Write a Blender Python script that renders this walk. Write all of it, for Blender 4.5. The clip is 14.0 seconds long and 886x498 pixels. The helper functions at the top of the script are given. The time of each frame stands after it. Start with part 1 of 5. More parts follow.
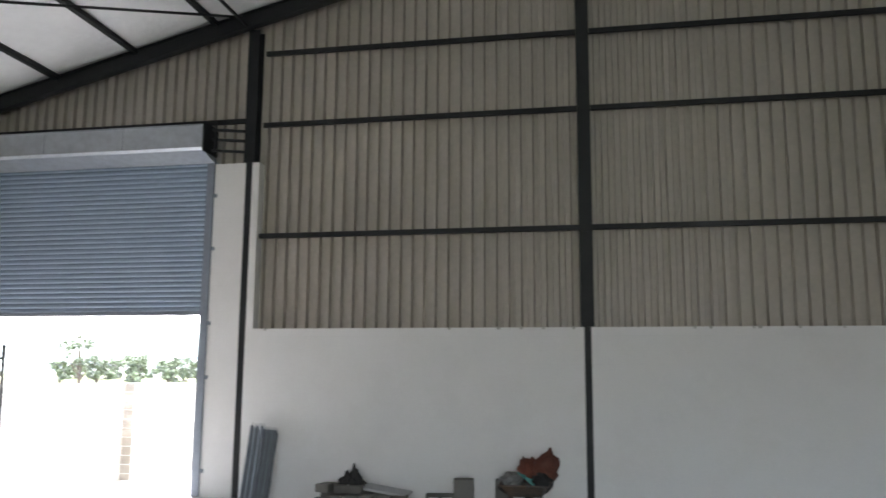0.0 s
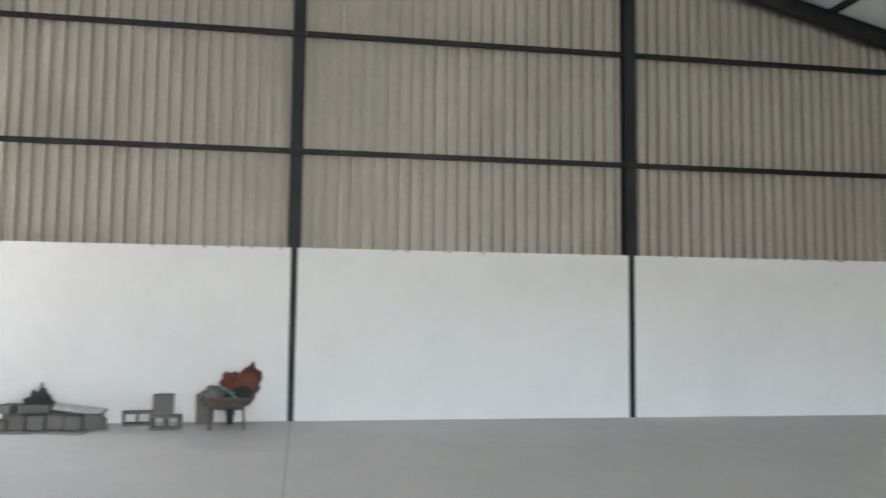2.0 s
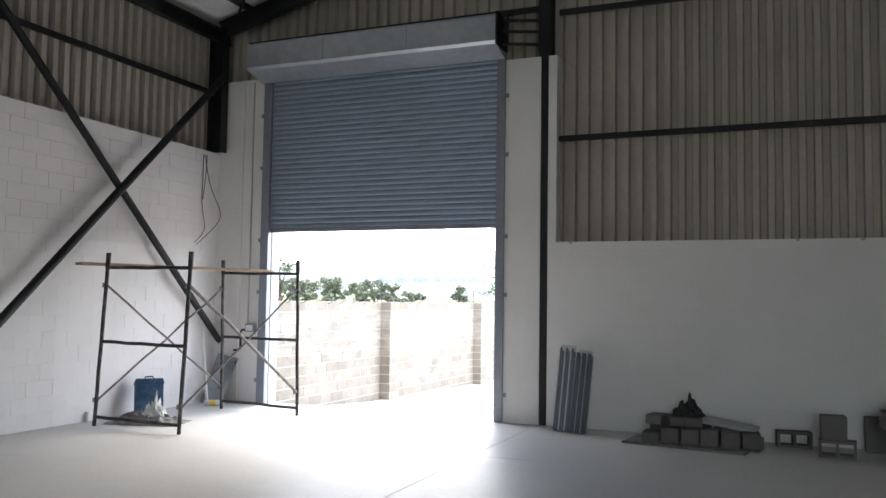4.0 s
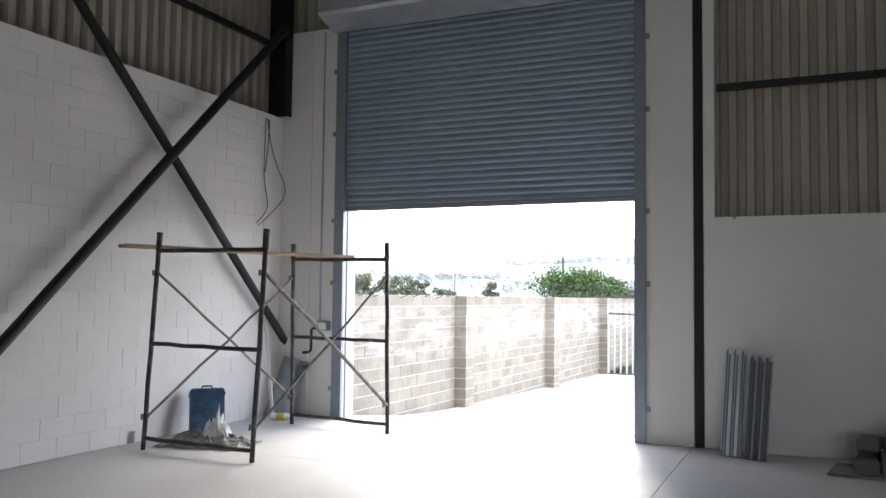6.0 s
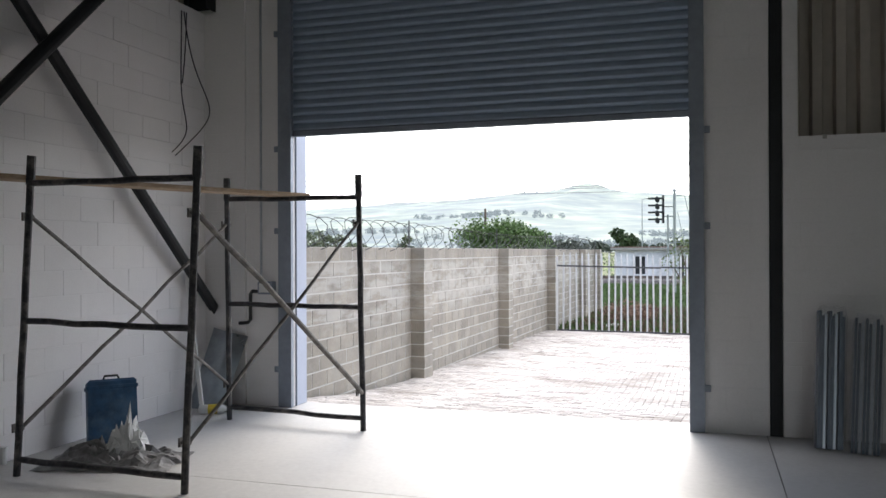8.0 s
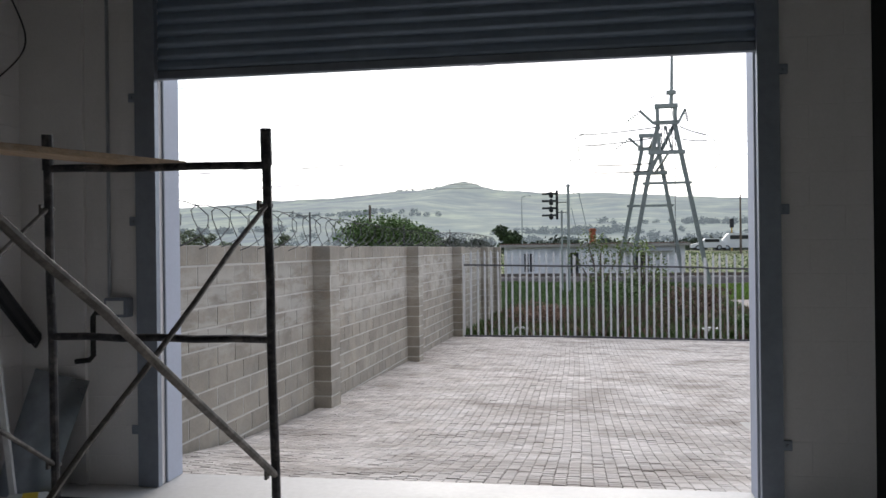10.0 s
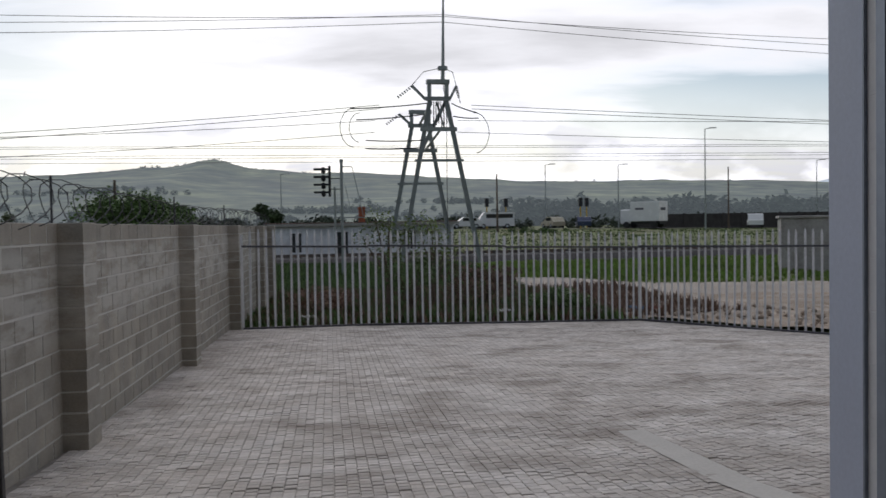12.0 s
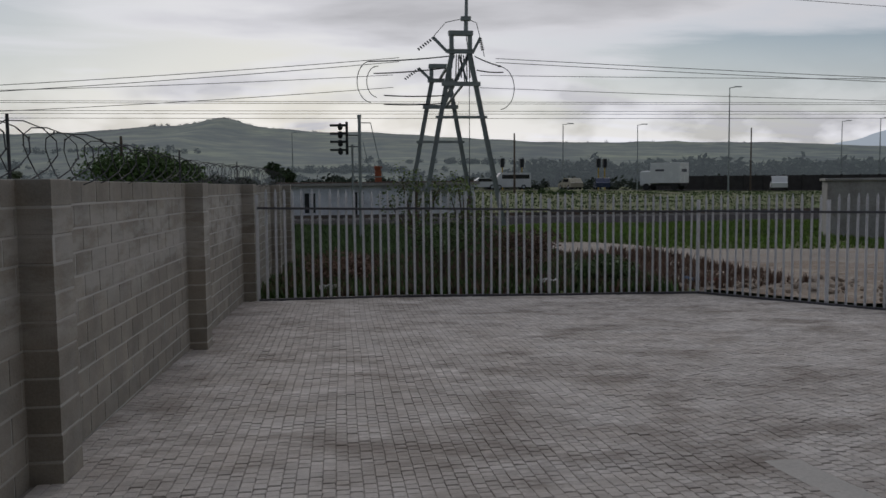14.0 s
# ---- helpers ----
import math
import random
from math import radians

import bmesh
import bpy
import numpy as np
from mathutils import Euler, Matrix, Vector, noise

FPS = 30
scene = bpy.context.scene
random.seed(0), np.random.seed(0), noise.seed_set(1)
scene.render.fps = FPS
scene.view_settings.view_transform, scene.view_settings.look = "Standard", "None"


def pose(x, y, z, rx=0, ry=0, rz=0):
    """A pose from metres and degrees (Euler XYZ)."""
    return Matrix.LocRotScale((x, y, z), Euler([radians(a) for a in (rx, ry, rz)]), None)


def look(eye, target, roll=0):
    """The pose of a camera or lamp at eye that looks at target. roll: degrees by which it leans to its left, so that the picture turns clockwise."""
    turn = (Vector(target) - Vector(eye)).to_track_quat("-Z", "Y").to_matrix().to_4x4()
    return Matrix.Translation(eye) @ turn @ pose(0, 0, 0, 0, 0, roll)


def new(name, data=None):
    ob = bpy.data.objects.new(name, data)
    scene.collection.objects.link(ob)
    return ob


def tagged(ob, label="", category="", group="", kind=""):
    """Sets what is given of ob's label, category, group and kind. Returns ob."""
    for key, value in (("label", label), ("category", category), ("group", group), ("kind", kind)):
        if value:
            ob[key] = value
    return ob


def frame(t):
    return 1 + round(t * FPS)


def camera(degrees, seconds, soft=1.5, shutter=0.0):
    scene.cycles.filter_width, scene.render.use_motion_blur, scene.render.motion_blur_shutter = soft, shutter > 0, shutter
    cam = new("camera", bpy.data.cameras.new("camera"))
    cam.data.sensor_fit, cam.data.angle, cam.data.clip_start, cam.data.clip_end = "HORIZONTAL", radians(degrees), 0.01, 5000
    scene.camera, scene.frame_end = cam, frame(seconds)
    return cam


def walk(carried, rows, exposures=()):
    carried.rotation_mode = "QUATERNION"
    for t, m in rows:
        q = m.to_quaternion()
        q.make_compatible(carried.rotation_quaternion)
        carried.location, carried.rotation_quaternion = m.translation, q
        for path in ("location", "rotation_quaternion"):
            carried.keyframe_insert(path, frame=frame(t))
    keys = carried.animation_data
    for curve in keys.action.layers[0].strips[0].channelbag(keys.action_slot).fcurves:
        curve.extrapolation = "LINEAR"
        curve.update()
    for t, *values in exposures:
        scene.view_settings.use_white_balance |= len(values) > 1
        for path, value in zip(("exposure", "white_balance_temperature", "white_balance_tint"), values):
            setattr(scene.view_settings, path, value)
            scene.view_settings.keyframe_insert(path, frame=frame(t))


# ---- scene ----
cam = camera(56.5, 14.0, shutter=0.15)
PATH = [
    (0, (0.227, 0.147, 1.78), (-0.152, 2.086, 2.091), 0.4),
    (0.2, (0.449, 0.102, 1.754), (0.259, 2.069, 2.059), 0.4),
    (0.5, (0.705, -0.063, 1.682), (0.899, 1.905, 1.984), -0.2),
    (0.9, (0.938, -0.254, 1.562), (1.572, 1.623, 1.835), 0.1),
    (1, (0.953, -0.304, 1.549), (1.669, 1.543, 1.822), -0.2),
    (1.3, (0.827, -0.451, 1.544), (1.671, 1.346, 1.786), -0.5),
    (1.5, (0.693, -0.434, 1.535), (1.534, 1.369, 1.733), -0.4),
    (2, (0.116, -0.234, 1.552), (0.452, 1.731, 1.712), 0.6),
    (2.3, (-0.355, -0.075, 1.606), (-0.452, 1.916, 1.773), 0.3),
    (2.5, (-0.661, 0.022, 1.636), (-0.956, 1.994, 1.789), 1.1),
    (3, (-1.216, 0.232, 1.697), (-1.706, 2.166, 1.832), 1.1),
    (3.5, (-1.699, 0.578, 1.695), (-2.394, 2.449, 1.823), 0.8),
    (3.7, (-1.862, 0.728, 1.697), (-2.606, 2.581, 1.82), 0.8),
    (5.8, (-3.924, 2.436, 1.605), (-4.741, 4.256, 1.738), 1.0),
    (6, (-4.094, 2.596, 1.608), (-4.912, 4.417, 1.724), 0.7),
    (6.5, (-4.54, 3.092, 1.582), (-5.35, 4.918, 1.673), 0.4),
    (7, (-5.004, 3.575, 1.564), (-5.776, 5.419, 1.619), 0.2),
    (7.2, (-5.17, 3.772, 1.558), (-5.9, 5.634, 1.59), 0.1),
    (9.3, (-6.623, 6.093, 1.576), (-7.091, 8.038, 1.578), -0.7),
    (9.5, (-6.725, 6.346, 1.559), (-7.155, 8.3, 1.561), -0.7),
    (10, (-7.014, 6.895, 1.566), (-7.334, 8.869, 1.567), -0.7),
    (10.5, (-7.26, 7.527, 1.549), (-7.43, 9.52, 1.537), -0.3),
    (11, (-7.529, 8.127, 1.539), (-7.62, 10.125, 1.511), -0.2),
    (11.5, (-7.726, 8.721, 1.543), (-7.642, 10.719, 1.501), -0.6),
    (12, (-7.921, 9.291, 1.547), (-7.654, 11.272, 1.49), -1.0),
    (12.5, (-8.03, 9.816, 1.541), (-7.562, 11.758, 1.431), -1.5),
    (13, (-8.152, 10.411, 1.533), (-7.707, 12.355, 1.379), -1.5),
    (13.5, (-8.218, 10.938, 1.551), (-7.873, 12.902, 1.398), -1.2),
    (14, (-8.25, 11.441, 1.554), (-8.008, 13.421, 1.402), -0.6),
]
EXPOSURES = [(0, 4.5), (0.6, 5.4), (1.5, 5.85), (2.0, 5.65), (2.5, 4.05), (3.0, 3.35), (3.6, 3.5), (6, 3.2), (6.5, 3.03), (7, 2.72), (9.5, 1.5), (10.5, 0.78), (11.5, 0.17), (12.0, -0.05), (12.5, -0.2), (13, -0.25), (13.5, -0.55), (14, -0.68)]
REAR_W = 15
walk(cam, [(t, look(eye, target, roll)) for t, eye, target, roll in PATH],
     EXPOSURES)

# ---- exposure, world and large lights ----
def build_world():
    w = bpy.data.worlds.new("sky")
    scene.world = w
    w.use_nodes = True
    n, l = w.node_tree.nodes, w.node_tree.links
    n.clear()
    out = n.new("ShaderNodeOutputWorld")
    bg = n.new("ShaderNodeBackground")
    sky = n.new("ShaderNodeTexSky")
    sky.sky_type = "NISHITA"
    sky.sun_disc = False
    sky.sun_elevation, sky.sun_rotation = radians(SUN_EL), radians(SUN_AZ)
    tc = n.new("ShaderNodeTexCoord")
    sep = n.new("ShaderNodeSeparateXYZ")
    l.new(tc.outputs["Generated"], sep.inputs[0])

    def m(op, a, b, clamp=False):
        k = n.new("ShaderNodeMath")
        k.operation, k.use_clamp = op, clamp
        for i, v in enumerate((a, b)):
            if isinstance(v, (int, float)):
                k.inputs[i].default_value = v
            elif v is not None:
                l.new(v, k.inputs[i])
        return k.outputs[0]
    up = m("ADD", m("MAXIMUM", sep.outputs[2], 0.0), 0.13)
    com = n.new("ShaderNodeCombineXYZ")
    l.new(m("DIVIDE", sep.outputs[0], up), com.inputs[0])
    l.new(m("DIVIDE", sep.outputs[1], up), com.inputs[1])
    mp = n.new("ShaderNodeMapping")
    mp.inputs["Scale"].default_value = (0.55, 1.1, 1)
    mp.inputs["Location"].default_value = (1.35, 0.4, 0)
    l.new(com.outputs[0], mp.inputs[0])
    nz = n.new("ShaderNodeTexNoise")
    nz.inputs["Scale"].default_value, nz.inputs["Detail"].default_value, nz.inputs["Roughness"].default_value = 0.9, 7, 0.52
    nz.inputs["Distortion"].default_value = 0.35
    l.new(mp.outputs[0], nz.inputs["Vector"])
    cover = n.new("ShaderNodeMapRange")
    cover.inputs["From Min"].default_value, cover.inputs["From Max"].default_value = 0.42, 0.57
    l.new(nz.outputs["Fac"], cover.inputs["Value"])
    # thicker cloud is greyer underneath
    thick = n.new("ShaderNodeMapRange")
    thick.inputs["From Min"].default_value, thick.inputs["From Max"].default_value = 0.50, 0.68
    thick.inputs["To Min"].default_value, thick.inputs["To Max"].default_value = 1.0, 0.6
    l.new(nz.outputs["Fac"], thick.inputs["Value"])
    # puffs of cumulus low over the horizon
    mp2 = n.new("ShaderNodeMapping")
    mp2.inputs["Scale"].default_value = (13, 13, 26)
    l.new(tc.outputs["Generated"], mp2.inputs[0])
    nz2 = n.new("ShaderNodeTexNoise")
    nz2.inputs["Scale"].default_value, nz2.inputs["Detail"].default_value = 1.0, 5
    l.new(mp2.outputs[0], nz2.inputs["Vector"])
    puff = n.new("ShaderNodeMapRange")
    puff.inputs["From Min"].default_value, puff.inputs["From Max"].default_value = 0.42, 0.58
    puff.inputs["To Min"].default_value, puff.inputs["To Max"].default_value = 0.68, 1.2
    l.new(nz2.outputs["Fac"], puff.inputs["Value"])
    low = n.new("ShaderNodeMapRange")
    low.inputs["From Min"].default_value, low.inputs["From Max"].default_value = 0.04, 0.16
    low.inputs["To Min"].default_value, low.inputs["To Max"].default_value = 1.0, 0.0
    l.new(sep.outputs[2], low.inputs["Value"])
    # light scattered towards the sun
    dot = n.new("ShaderNodeVectorMath")
    dot.operation = "DOT_PRODUCT"
    l.new(tc.outputs["Generated"], dot.inputs[0])
    e, a = radians(SUN_EL), radians(SUN_AZ)
    dot.inputs[1].default_value = (math.sin(a) * math.cos(e), math.cos(a) * math.cos(e), math.sin(e))
    glow = n.new("ShaderNodeMapRange")
    glow.inputs["From Min"].default_value, glow.inputs["From Max"].default_value = -0.7, 1.0
    glow.inputs["To Min"].default_value, glow.inputs["To Max"].default_value = 0.16, 1.30
    l.new(dot.outputs["Value"], glow.inputs["Value"])
    lowmix = n.new("ShaderNodeMix")
    lowmix.data_type = "FLOAT"
    l.new(low.outputs[0], lowmix.inputs[0])
    l.new(thick.outputs[0], lowmix.inputs[2])
    l.new(puff.outputs[0], lowmix.inputs[3])
    bright = m("MULTIPLY", glow.outputs[0], lowmix.outputs[0])
    cc = n.new("ShaderNodeVectorMath")
    cc.operation = "SCALE"
    cc.inputs[0].default_value = (0.985, 0.985, 1.045)
    l.new(bright, cc.inputs["Scale"])
    blue = n.new("ShaderNodeVectorMath")
    blue.operation = "SCALE"
    l.new(sky.outputs[0], blue.inputs[0])
    blue.inputs["Scale"].default_value = SKY
    mix = n.new("ShaderNodeMix")
    mix.data_type = "RGBA"
    l.new(m("MAXIMUM", cover.outputs[0], m("MULTIPLY", low.outputs[0], 0.85)), mix.inputs[0])
    l.new(blue.outputs[0], mix.inputs[6])
    l.new(cc.outputs[0], mix.inputs[7])
    l.new(mix.outputs[2], bg.inputs["Color"])
    bg.inputs["Strength"].default_value = 1.0
    l.new(bg.outputs[0], out.inputs["Surface"])


SUN_EL, SUN_AZ, SKY = 32, -4, 0.085
build_world()
sun = new("sun", bpy.data.lights.new("sun", "SUN"))
sun.data.energy, sun.data.angle, sun.data.color = 0.6, radians(30), (1.0, 0.95, 0.88)
_e, _a = radians(SUN_EL), radians(SUN_AZ)
sun.matrix_world = look((0, 0, 30), (-math.sin(_a) * math.cos(_e), -math.cos(_a) * math.cos(_e), 30 - math.sin(_e)))
# daylight in the open rear doorway of the hall
rear = new("rear_daylight", bpy.data.lights.new("rear_daylight", "AREA"))
rear.data.shape, rear.data.size, rear.data.size_y, rear.data.energy = "RECTANGLE", 7.6, 4.4, REAR_W
rear.data.color = (0.95, 0.97, 1.0)
rear.matrix_world = look((2.0, -11.9, 2.3), (2.0, 0, 2.3))


# ---- materials ----
def material(name, base, rough=0.7, metal=0.0, var=0.15, fine=40.0, coarse=1.2, bump=0.15, tint=None, piece=0.0,
             stain=0.0, stain_col=(0.1, 0.09, 0.08), stretch=(1, 1, 1), spec=0.5, dist=0.004, haze_glow=None):
    """Surface with grain, broad blotches and relief at real size."""
    mt = bpy.data.materials.new(name)
    mt.use_nodes = True
    n, l = mt.node_tree.nodes, mt.node_tree.links
    b = n["Principled BSDF"]
    b.inputs["Metallic"].default_value = metal
    b.inputs["Specular IOR Level"].default_value = spec
    geo = n.new("ShaderNodeNewGeometry")
    mp = n.new("ShaderNodeMapping")
    mp.inputs["Scale"].default_value = stretch
    l.new(geo.outputs["Position"], mp.inputs[0])

    def noise_(scale, detail=4, rough_=0.6):
        k = n.new("ShaderNodeTexNoise")
        k.inputs["Scale"].default_value, k.inputs["Detail"].default_value, k.inputs["Roughness"].default_value = scale, detail, rough_
        l.new(mp.outputs[0], k.inputs["Vector"])
        return k.outputs["Fac"]

    def ranged(v, a, c, lo=0.3, hi=0.7):
        k = n.new("ShaderNodeMapRange")
        k.inputs["From Min"].default_value, k.inputs["From Max"].default_value = lo, hi
        k.inputs["To Min"].default_value, k.inputs["To Max"].default_value = a, c
        l.new(v, k.inputs["Value"])
        return k.outputs[0]

    def scaled(col, f):
        k = n.new("ShaderNodeVectorMath")
        k.operation = "SCALE"
        if isinstance(col, tuple):
            k.inputs[0].default_value = col[:3]
        else:
            l.new(col, k.inputs[0])
        l.new(f, k.inputs["Scale"])
        return k.outputs[0]
    f1, f2 = noise_(fine), noise_(coarse, 5)
    col = base
    if tint:
        k = n.new("ShaderNodeMix")
        k.data_type = "RGBA"
        k.inputs[6].default_value, k.inputs[7].default_value = (*base, 1), (*tint, 1)
        l.new(ranged(noise_(coarse * 2.3, 5), 0, 1, 0.35, 0.65), k.inputs[0])
        col = k.outputs[2]
    col = scaled(col, ranged(f1, 1 - var, 1 + var))
    col = scaled(col, ranged(f2, 1 - var, 1 + var))
    if piece:
        oi = n.new("ShaderNodeObjectInfo")
        col = scaled(col, ranged(oi.outputs["Random"], 1 - piece, 1 + piece, 0, 1))
        col = scaled(col, ranged(geo.outputs["Random Per Island"], 1 - piece, 1 + piece, 0, 1))
    if stain:
        k = n.new("ShaderNodeMix")
        k.data_type = "RGBA"
        l.new(col, k.inputs[6])
        k.inputs[7].default_value = (*stain_col, 1)
        l.new(ranged(noise_(coarse * 1.7, 8, 0.7), 0, stain, 0.48, 0.65), k.inputs[0])
        col = k.outputs[2]
    l.new(col, b.inputs["Base Color"])
    l.new(ranged(f2, max(0, rough - 0.1), min(1, rough + 0.1)), b.inputs["Roughness"])
    # emission that stands in for distance haze on far surfaces
    if haze_glow:
        b.inputs["Emission Color"].default_value, b.inputs["Emission Strength"].default_value = (*haze_glow, 1), 1.0
    if bump:
        k = n.new("ShaderNodeBump")
        k.inputs["Strength"].default_value, k.inputs["Distance"].default_value = bump, dist
        l.new(f1, k.inputs["Height"])
        l.new(k.outputs[0], b.inputs["Normal"])
    return mt


M = {}
M["paint"] = material("white_wall_paint", (0.785, 0.765, 0.757), 0.7, var=0.025, fine=55, coarse=0.8, bump=0.25, stain=0.10, stain_col=(0.5, 0.48, 0.45))
M["painted_block"] = material("white_painted_block", (0.785, 0.765, 0.757), 0.7, var=0.03, fine=70, coarse=0.9, bump=0.3, piece=0.012, stain=0.08, stain_col=(0.5, 0.48, 0.45))
M["joint"] = material("painted_joint", (0.77, 0.755, 0.75), 0.8, var=0.05)
M["blue_paint"] = material("pale_blue_reveal_paint", (0.50, 0.54, 0.64), 0.6, var=0.04, fine=50)
M["sheet"] = material("beige_cladding", (0.455, 0.408, 0.357), 0.5, var=0.06, fine=12, coarse=0.7, bump=0.05, stain=0.25, stain_col=(0.34, 0.31, 0.265))
M["steel"] = material("black_painted_steel", (0.006, 0.007, 0.009), 0.6, var=0.25, fine=30, coarse=2, bump=0.08)
M["galv"] = material("galvanised_steel", (0.50, 0.53, 0.57), 0.42, 0.75, var=0.09, fine=9, coarse=1.3, bump=0.04)
M["slat"] = material("shutter_steel", (0.31, 0.38, 0.475), 0.5, 0.3, var=0.05, fine=14, coarse=1.5, bump=0.03, piece=0.02)
M["guide"] = material("shutter_guide_steel", (0.27, 0.30, 0.35), 0.5, 0.5, var=0.08, fine=16, bump=0.05)
M["roof"] = material("white_roof_insulation", (0.82, 0.83, 0.84), 0.6, var=0.03, fine=6, coarse=0.6, bump=0.5, dist=0.03)
M["floor"] = material("power_floated_concrete", (0.55, 0.54, 0.525), 0.52, var=0.06, fine=22, coarse=0.6, bump=0.05, stain=0.5, stain_col=(0.62, 0.61, 0.59), piece=0.015, spec=0.55)
M["dark_joint"] = material("joint_filler", (0.16, 0.155, 0.15), 0.9, var=0.1)
M["block"] = material("concrete_block", (0.335, 0.30, 0.25), 0.92, var=0.12, fine=60, coarse=1.3, bump=0.7, tint=(0.265, 0.245, 0.21), piece=0.13, stain=0.3, stain_col=(0.44, 0.42, 0.38))
M["mortar"] = material("mortar", (0.52, 0.505, 0.47), 0.95, var=0.1, fine=80, bump=0.5)
M["paver"] = material("concrete_paver", (0.57, 0.535, 0.505), 0.88, var=0.12, fine=60, coarse=0.6, bump=0.6, tint=(0.42, 0.38, 0.345), piece=0.12, stain=0.8, stain_col=(0.24, 0.205, 0.175), stretch=(0.9, 1.4, 1))
M["sand"] = material("jointing_sand", (0.44, 0.41, 0.38), 1.0, var=0.2, fine=90, coarse=0.7, bump=0.6, tint=(0.16, 0.14, 0.12))
M["strip"] = material("cast_concrete_strip", (0.46, 0.44, 0.41), 0.85, var=0.1, fine=40, bump=0.3)
M["fence"] = material("galvanised_palisade", (0.64, 0.65, 0.67), 0.5, 0.0, var=0.1, fine=20, bump=0.05)
M["rail"] = material("dark_fence_rail", (0.08, 0.08, 0.09), 0.6, 0.2, var=0.15)
M["scaf"] = material("worn_dark_scaffold_tube", (0.028, 0.028, 0.032), 0.5, 0.3, var=0.4, fine=30, coarse=5, bump=0.15, stain=0.5, stain_col=(0.22, 0.20, 0.18))
M["brace"] = material("weathered_brace_tube", (0.13, 0.12, 0.11), 0.6, 0.3, var=0.3, fine=30, coarse=6, bump=0.15, stain=0.6, stain_col=(0.34, 0.31, 0.28))
M["wood"] = material("raw_plank", (0.36, 0.26, 0.17), 0.8, var=0.18, fine=18, coarse=2, bump=0.4, stretch=(6, 1, 6), stain=0.35, stain_col=(0.5, 0.44, 0.36))
M["rawblock"] = material("grey_loose_block", (0.15, 0.142, 0.132), 0.95, var=0.14, fine=80, bump=0.7, piece=0.12)
M["bluebox"] = material("worn_blue_board", (0.035, 0.10, 0.20), 0.55, var=0.3, fine=12, bump=0.2, stain=0.6, stain_col=(0.15, 0.22, 0.3))
M["tarp"] = material("dusty_grey_sheet", (0.16, 0.155, 0.155), 0.7, var=0.3, fine=12, bump=0.3, stain=0.7, stain_col=(0.4, 0.39, 0.38))
M["sack"] = material("orange_brown_sack", (0.12, 0.035, 0.022), 0.8, var=0.25, fine=50, bump=0.6, stain=0.4, stain_col=(0.12, 0.06, 0.04))
M["black"] = material("black_rubber", (0.02, 0.02, 0.02), 0.7, var=0.2)
M["barrow"] = material("rusty_barrow_steel", (0.10, 0.09, 0.085), 0.7, 0.3, var=0.3, fine=25, bump=0.3, stain=0.6, stain_col=(0.25, 0.15, 0.09))
M["white"] = material("white_plastic", (0.75, 0.75, 0.73), 0.45, var=0.05)
M["yellow"] = material("yellow_label", (0.75, 0.55, 0.06), 0.5, var=0.1)
M["teal"] = material("teal_cloth", (0.10, 0.30, 0.28), 0.8, var=0.2)
M["board"] = material("pale_coated_board", (0.46, 0.455, 0.47), 0.5, var=0.05, fine=8, stain=0.2, stain_col=(0.4, 0.38, 0.4))
M["ink"] = material("dark_print", (0.08, 0.08, 0.1), 0.7, var=0.1)
M["sheetmetal"] = material("galvanised_offcut", (0.30, 0.33, 0.36), 0.3, 0.85, var=0.15, fine=8, bump=0.04)
M["earth"] = material("veld_ground", (0.12, 0.17, 0.05), 1.0, var=0.3, fine=2.5, coarse=0.12, bump=0.8, tint=(0.16, 0.15, 0.075), dist=0.05)
M["path"] = material("gravel_track", (0.36, 0.32, 0.28), 1.0, var=0.15, fine=9, coarse=0.5, bump=0.8, tint=(0.33, 0.28, 0.23), dist=0.03)
M["dirt"] = material("rubble_earth", (0.24, 0.18, 0.13), 1.0, var=0.3, fine=8, coarse=0.8, bump=1.0, tint=(0.36, 0.31, 0.26), dist=0.05)
M["grass"] = material("green_grass", (0.13, 0.235, 0.04), 0.9, var=0.35, fine=6, coarse=0.4, bump=0.0, tint=(0.16, 0.22, 0.05), piece=0.2)
M["dry"] = material("dry_weeds", (0.17, 0.11, 0.08), 0.9, var=0.3, fine=6, bump=0.0, piece=0.25)
M["leaf"] = material("green_leaves", (0.075, 0.13, 0.035), 0.7, var=0.3, fine=5, bump=0.0, piece=0.25)
# gum leaf colour lightened to suggest a veil of haze
M["gum"] = material("gum_leaves_hazed", (0.17, 0.20, 0.13), 0.7, var=0.25, fine=3, bump=0.0, piece=0.25)
M["leaf2"] = material("pale_green_leaves", (0.16, 0.22, 0.06), 0.7, var=0.3, fine=5, bump=0.0, piece=0.25)
M["darkleaf"] = material("dark_bush_leaves", (0.045, 0.075, 0.028), 0.8, var=0.3, fine=3, bump=0.0, piece=0.25)
M["bark"] = material("bark", (0.12, 0.09, 0.07), 0.9, var=0.3, fine=20, bump=0.6)
M["ballast"] = material("dark_ballast", (0.055, 0.05, 0.05), 1.0, var=0.3, fine=12, bump=0.9, dist=0.04)
M["asphalt"] = material("asphalt", (0.06, 0.06, 0.062), 0.9, var=0.12, fine=8, bump=0.3)
M["plaster"] = material("peeling_white_plaster", (0.80, 0.82, 0.88), 0.85, var=0.08, fine=6, coarse=0.7, bump=0.4, stain=0.45, stain_col=(0.36, 0.37, 0.42))
M["tile"] = material("rusty_roof_sheet", (0.17, 0.11, 0.09), 0.85, var=0.3, fine=7, bump=0.4)
M["void"] = material("dark_opening", (0.02, 0.022, 0.025), 0.6, var=0.2)
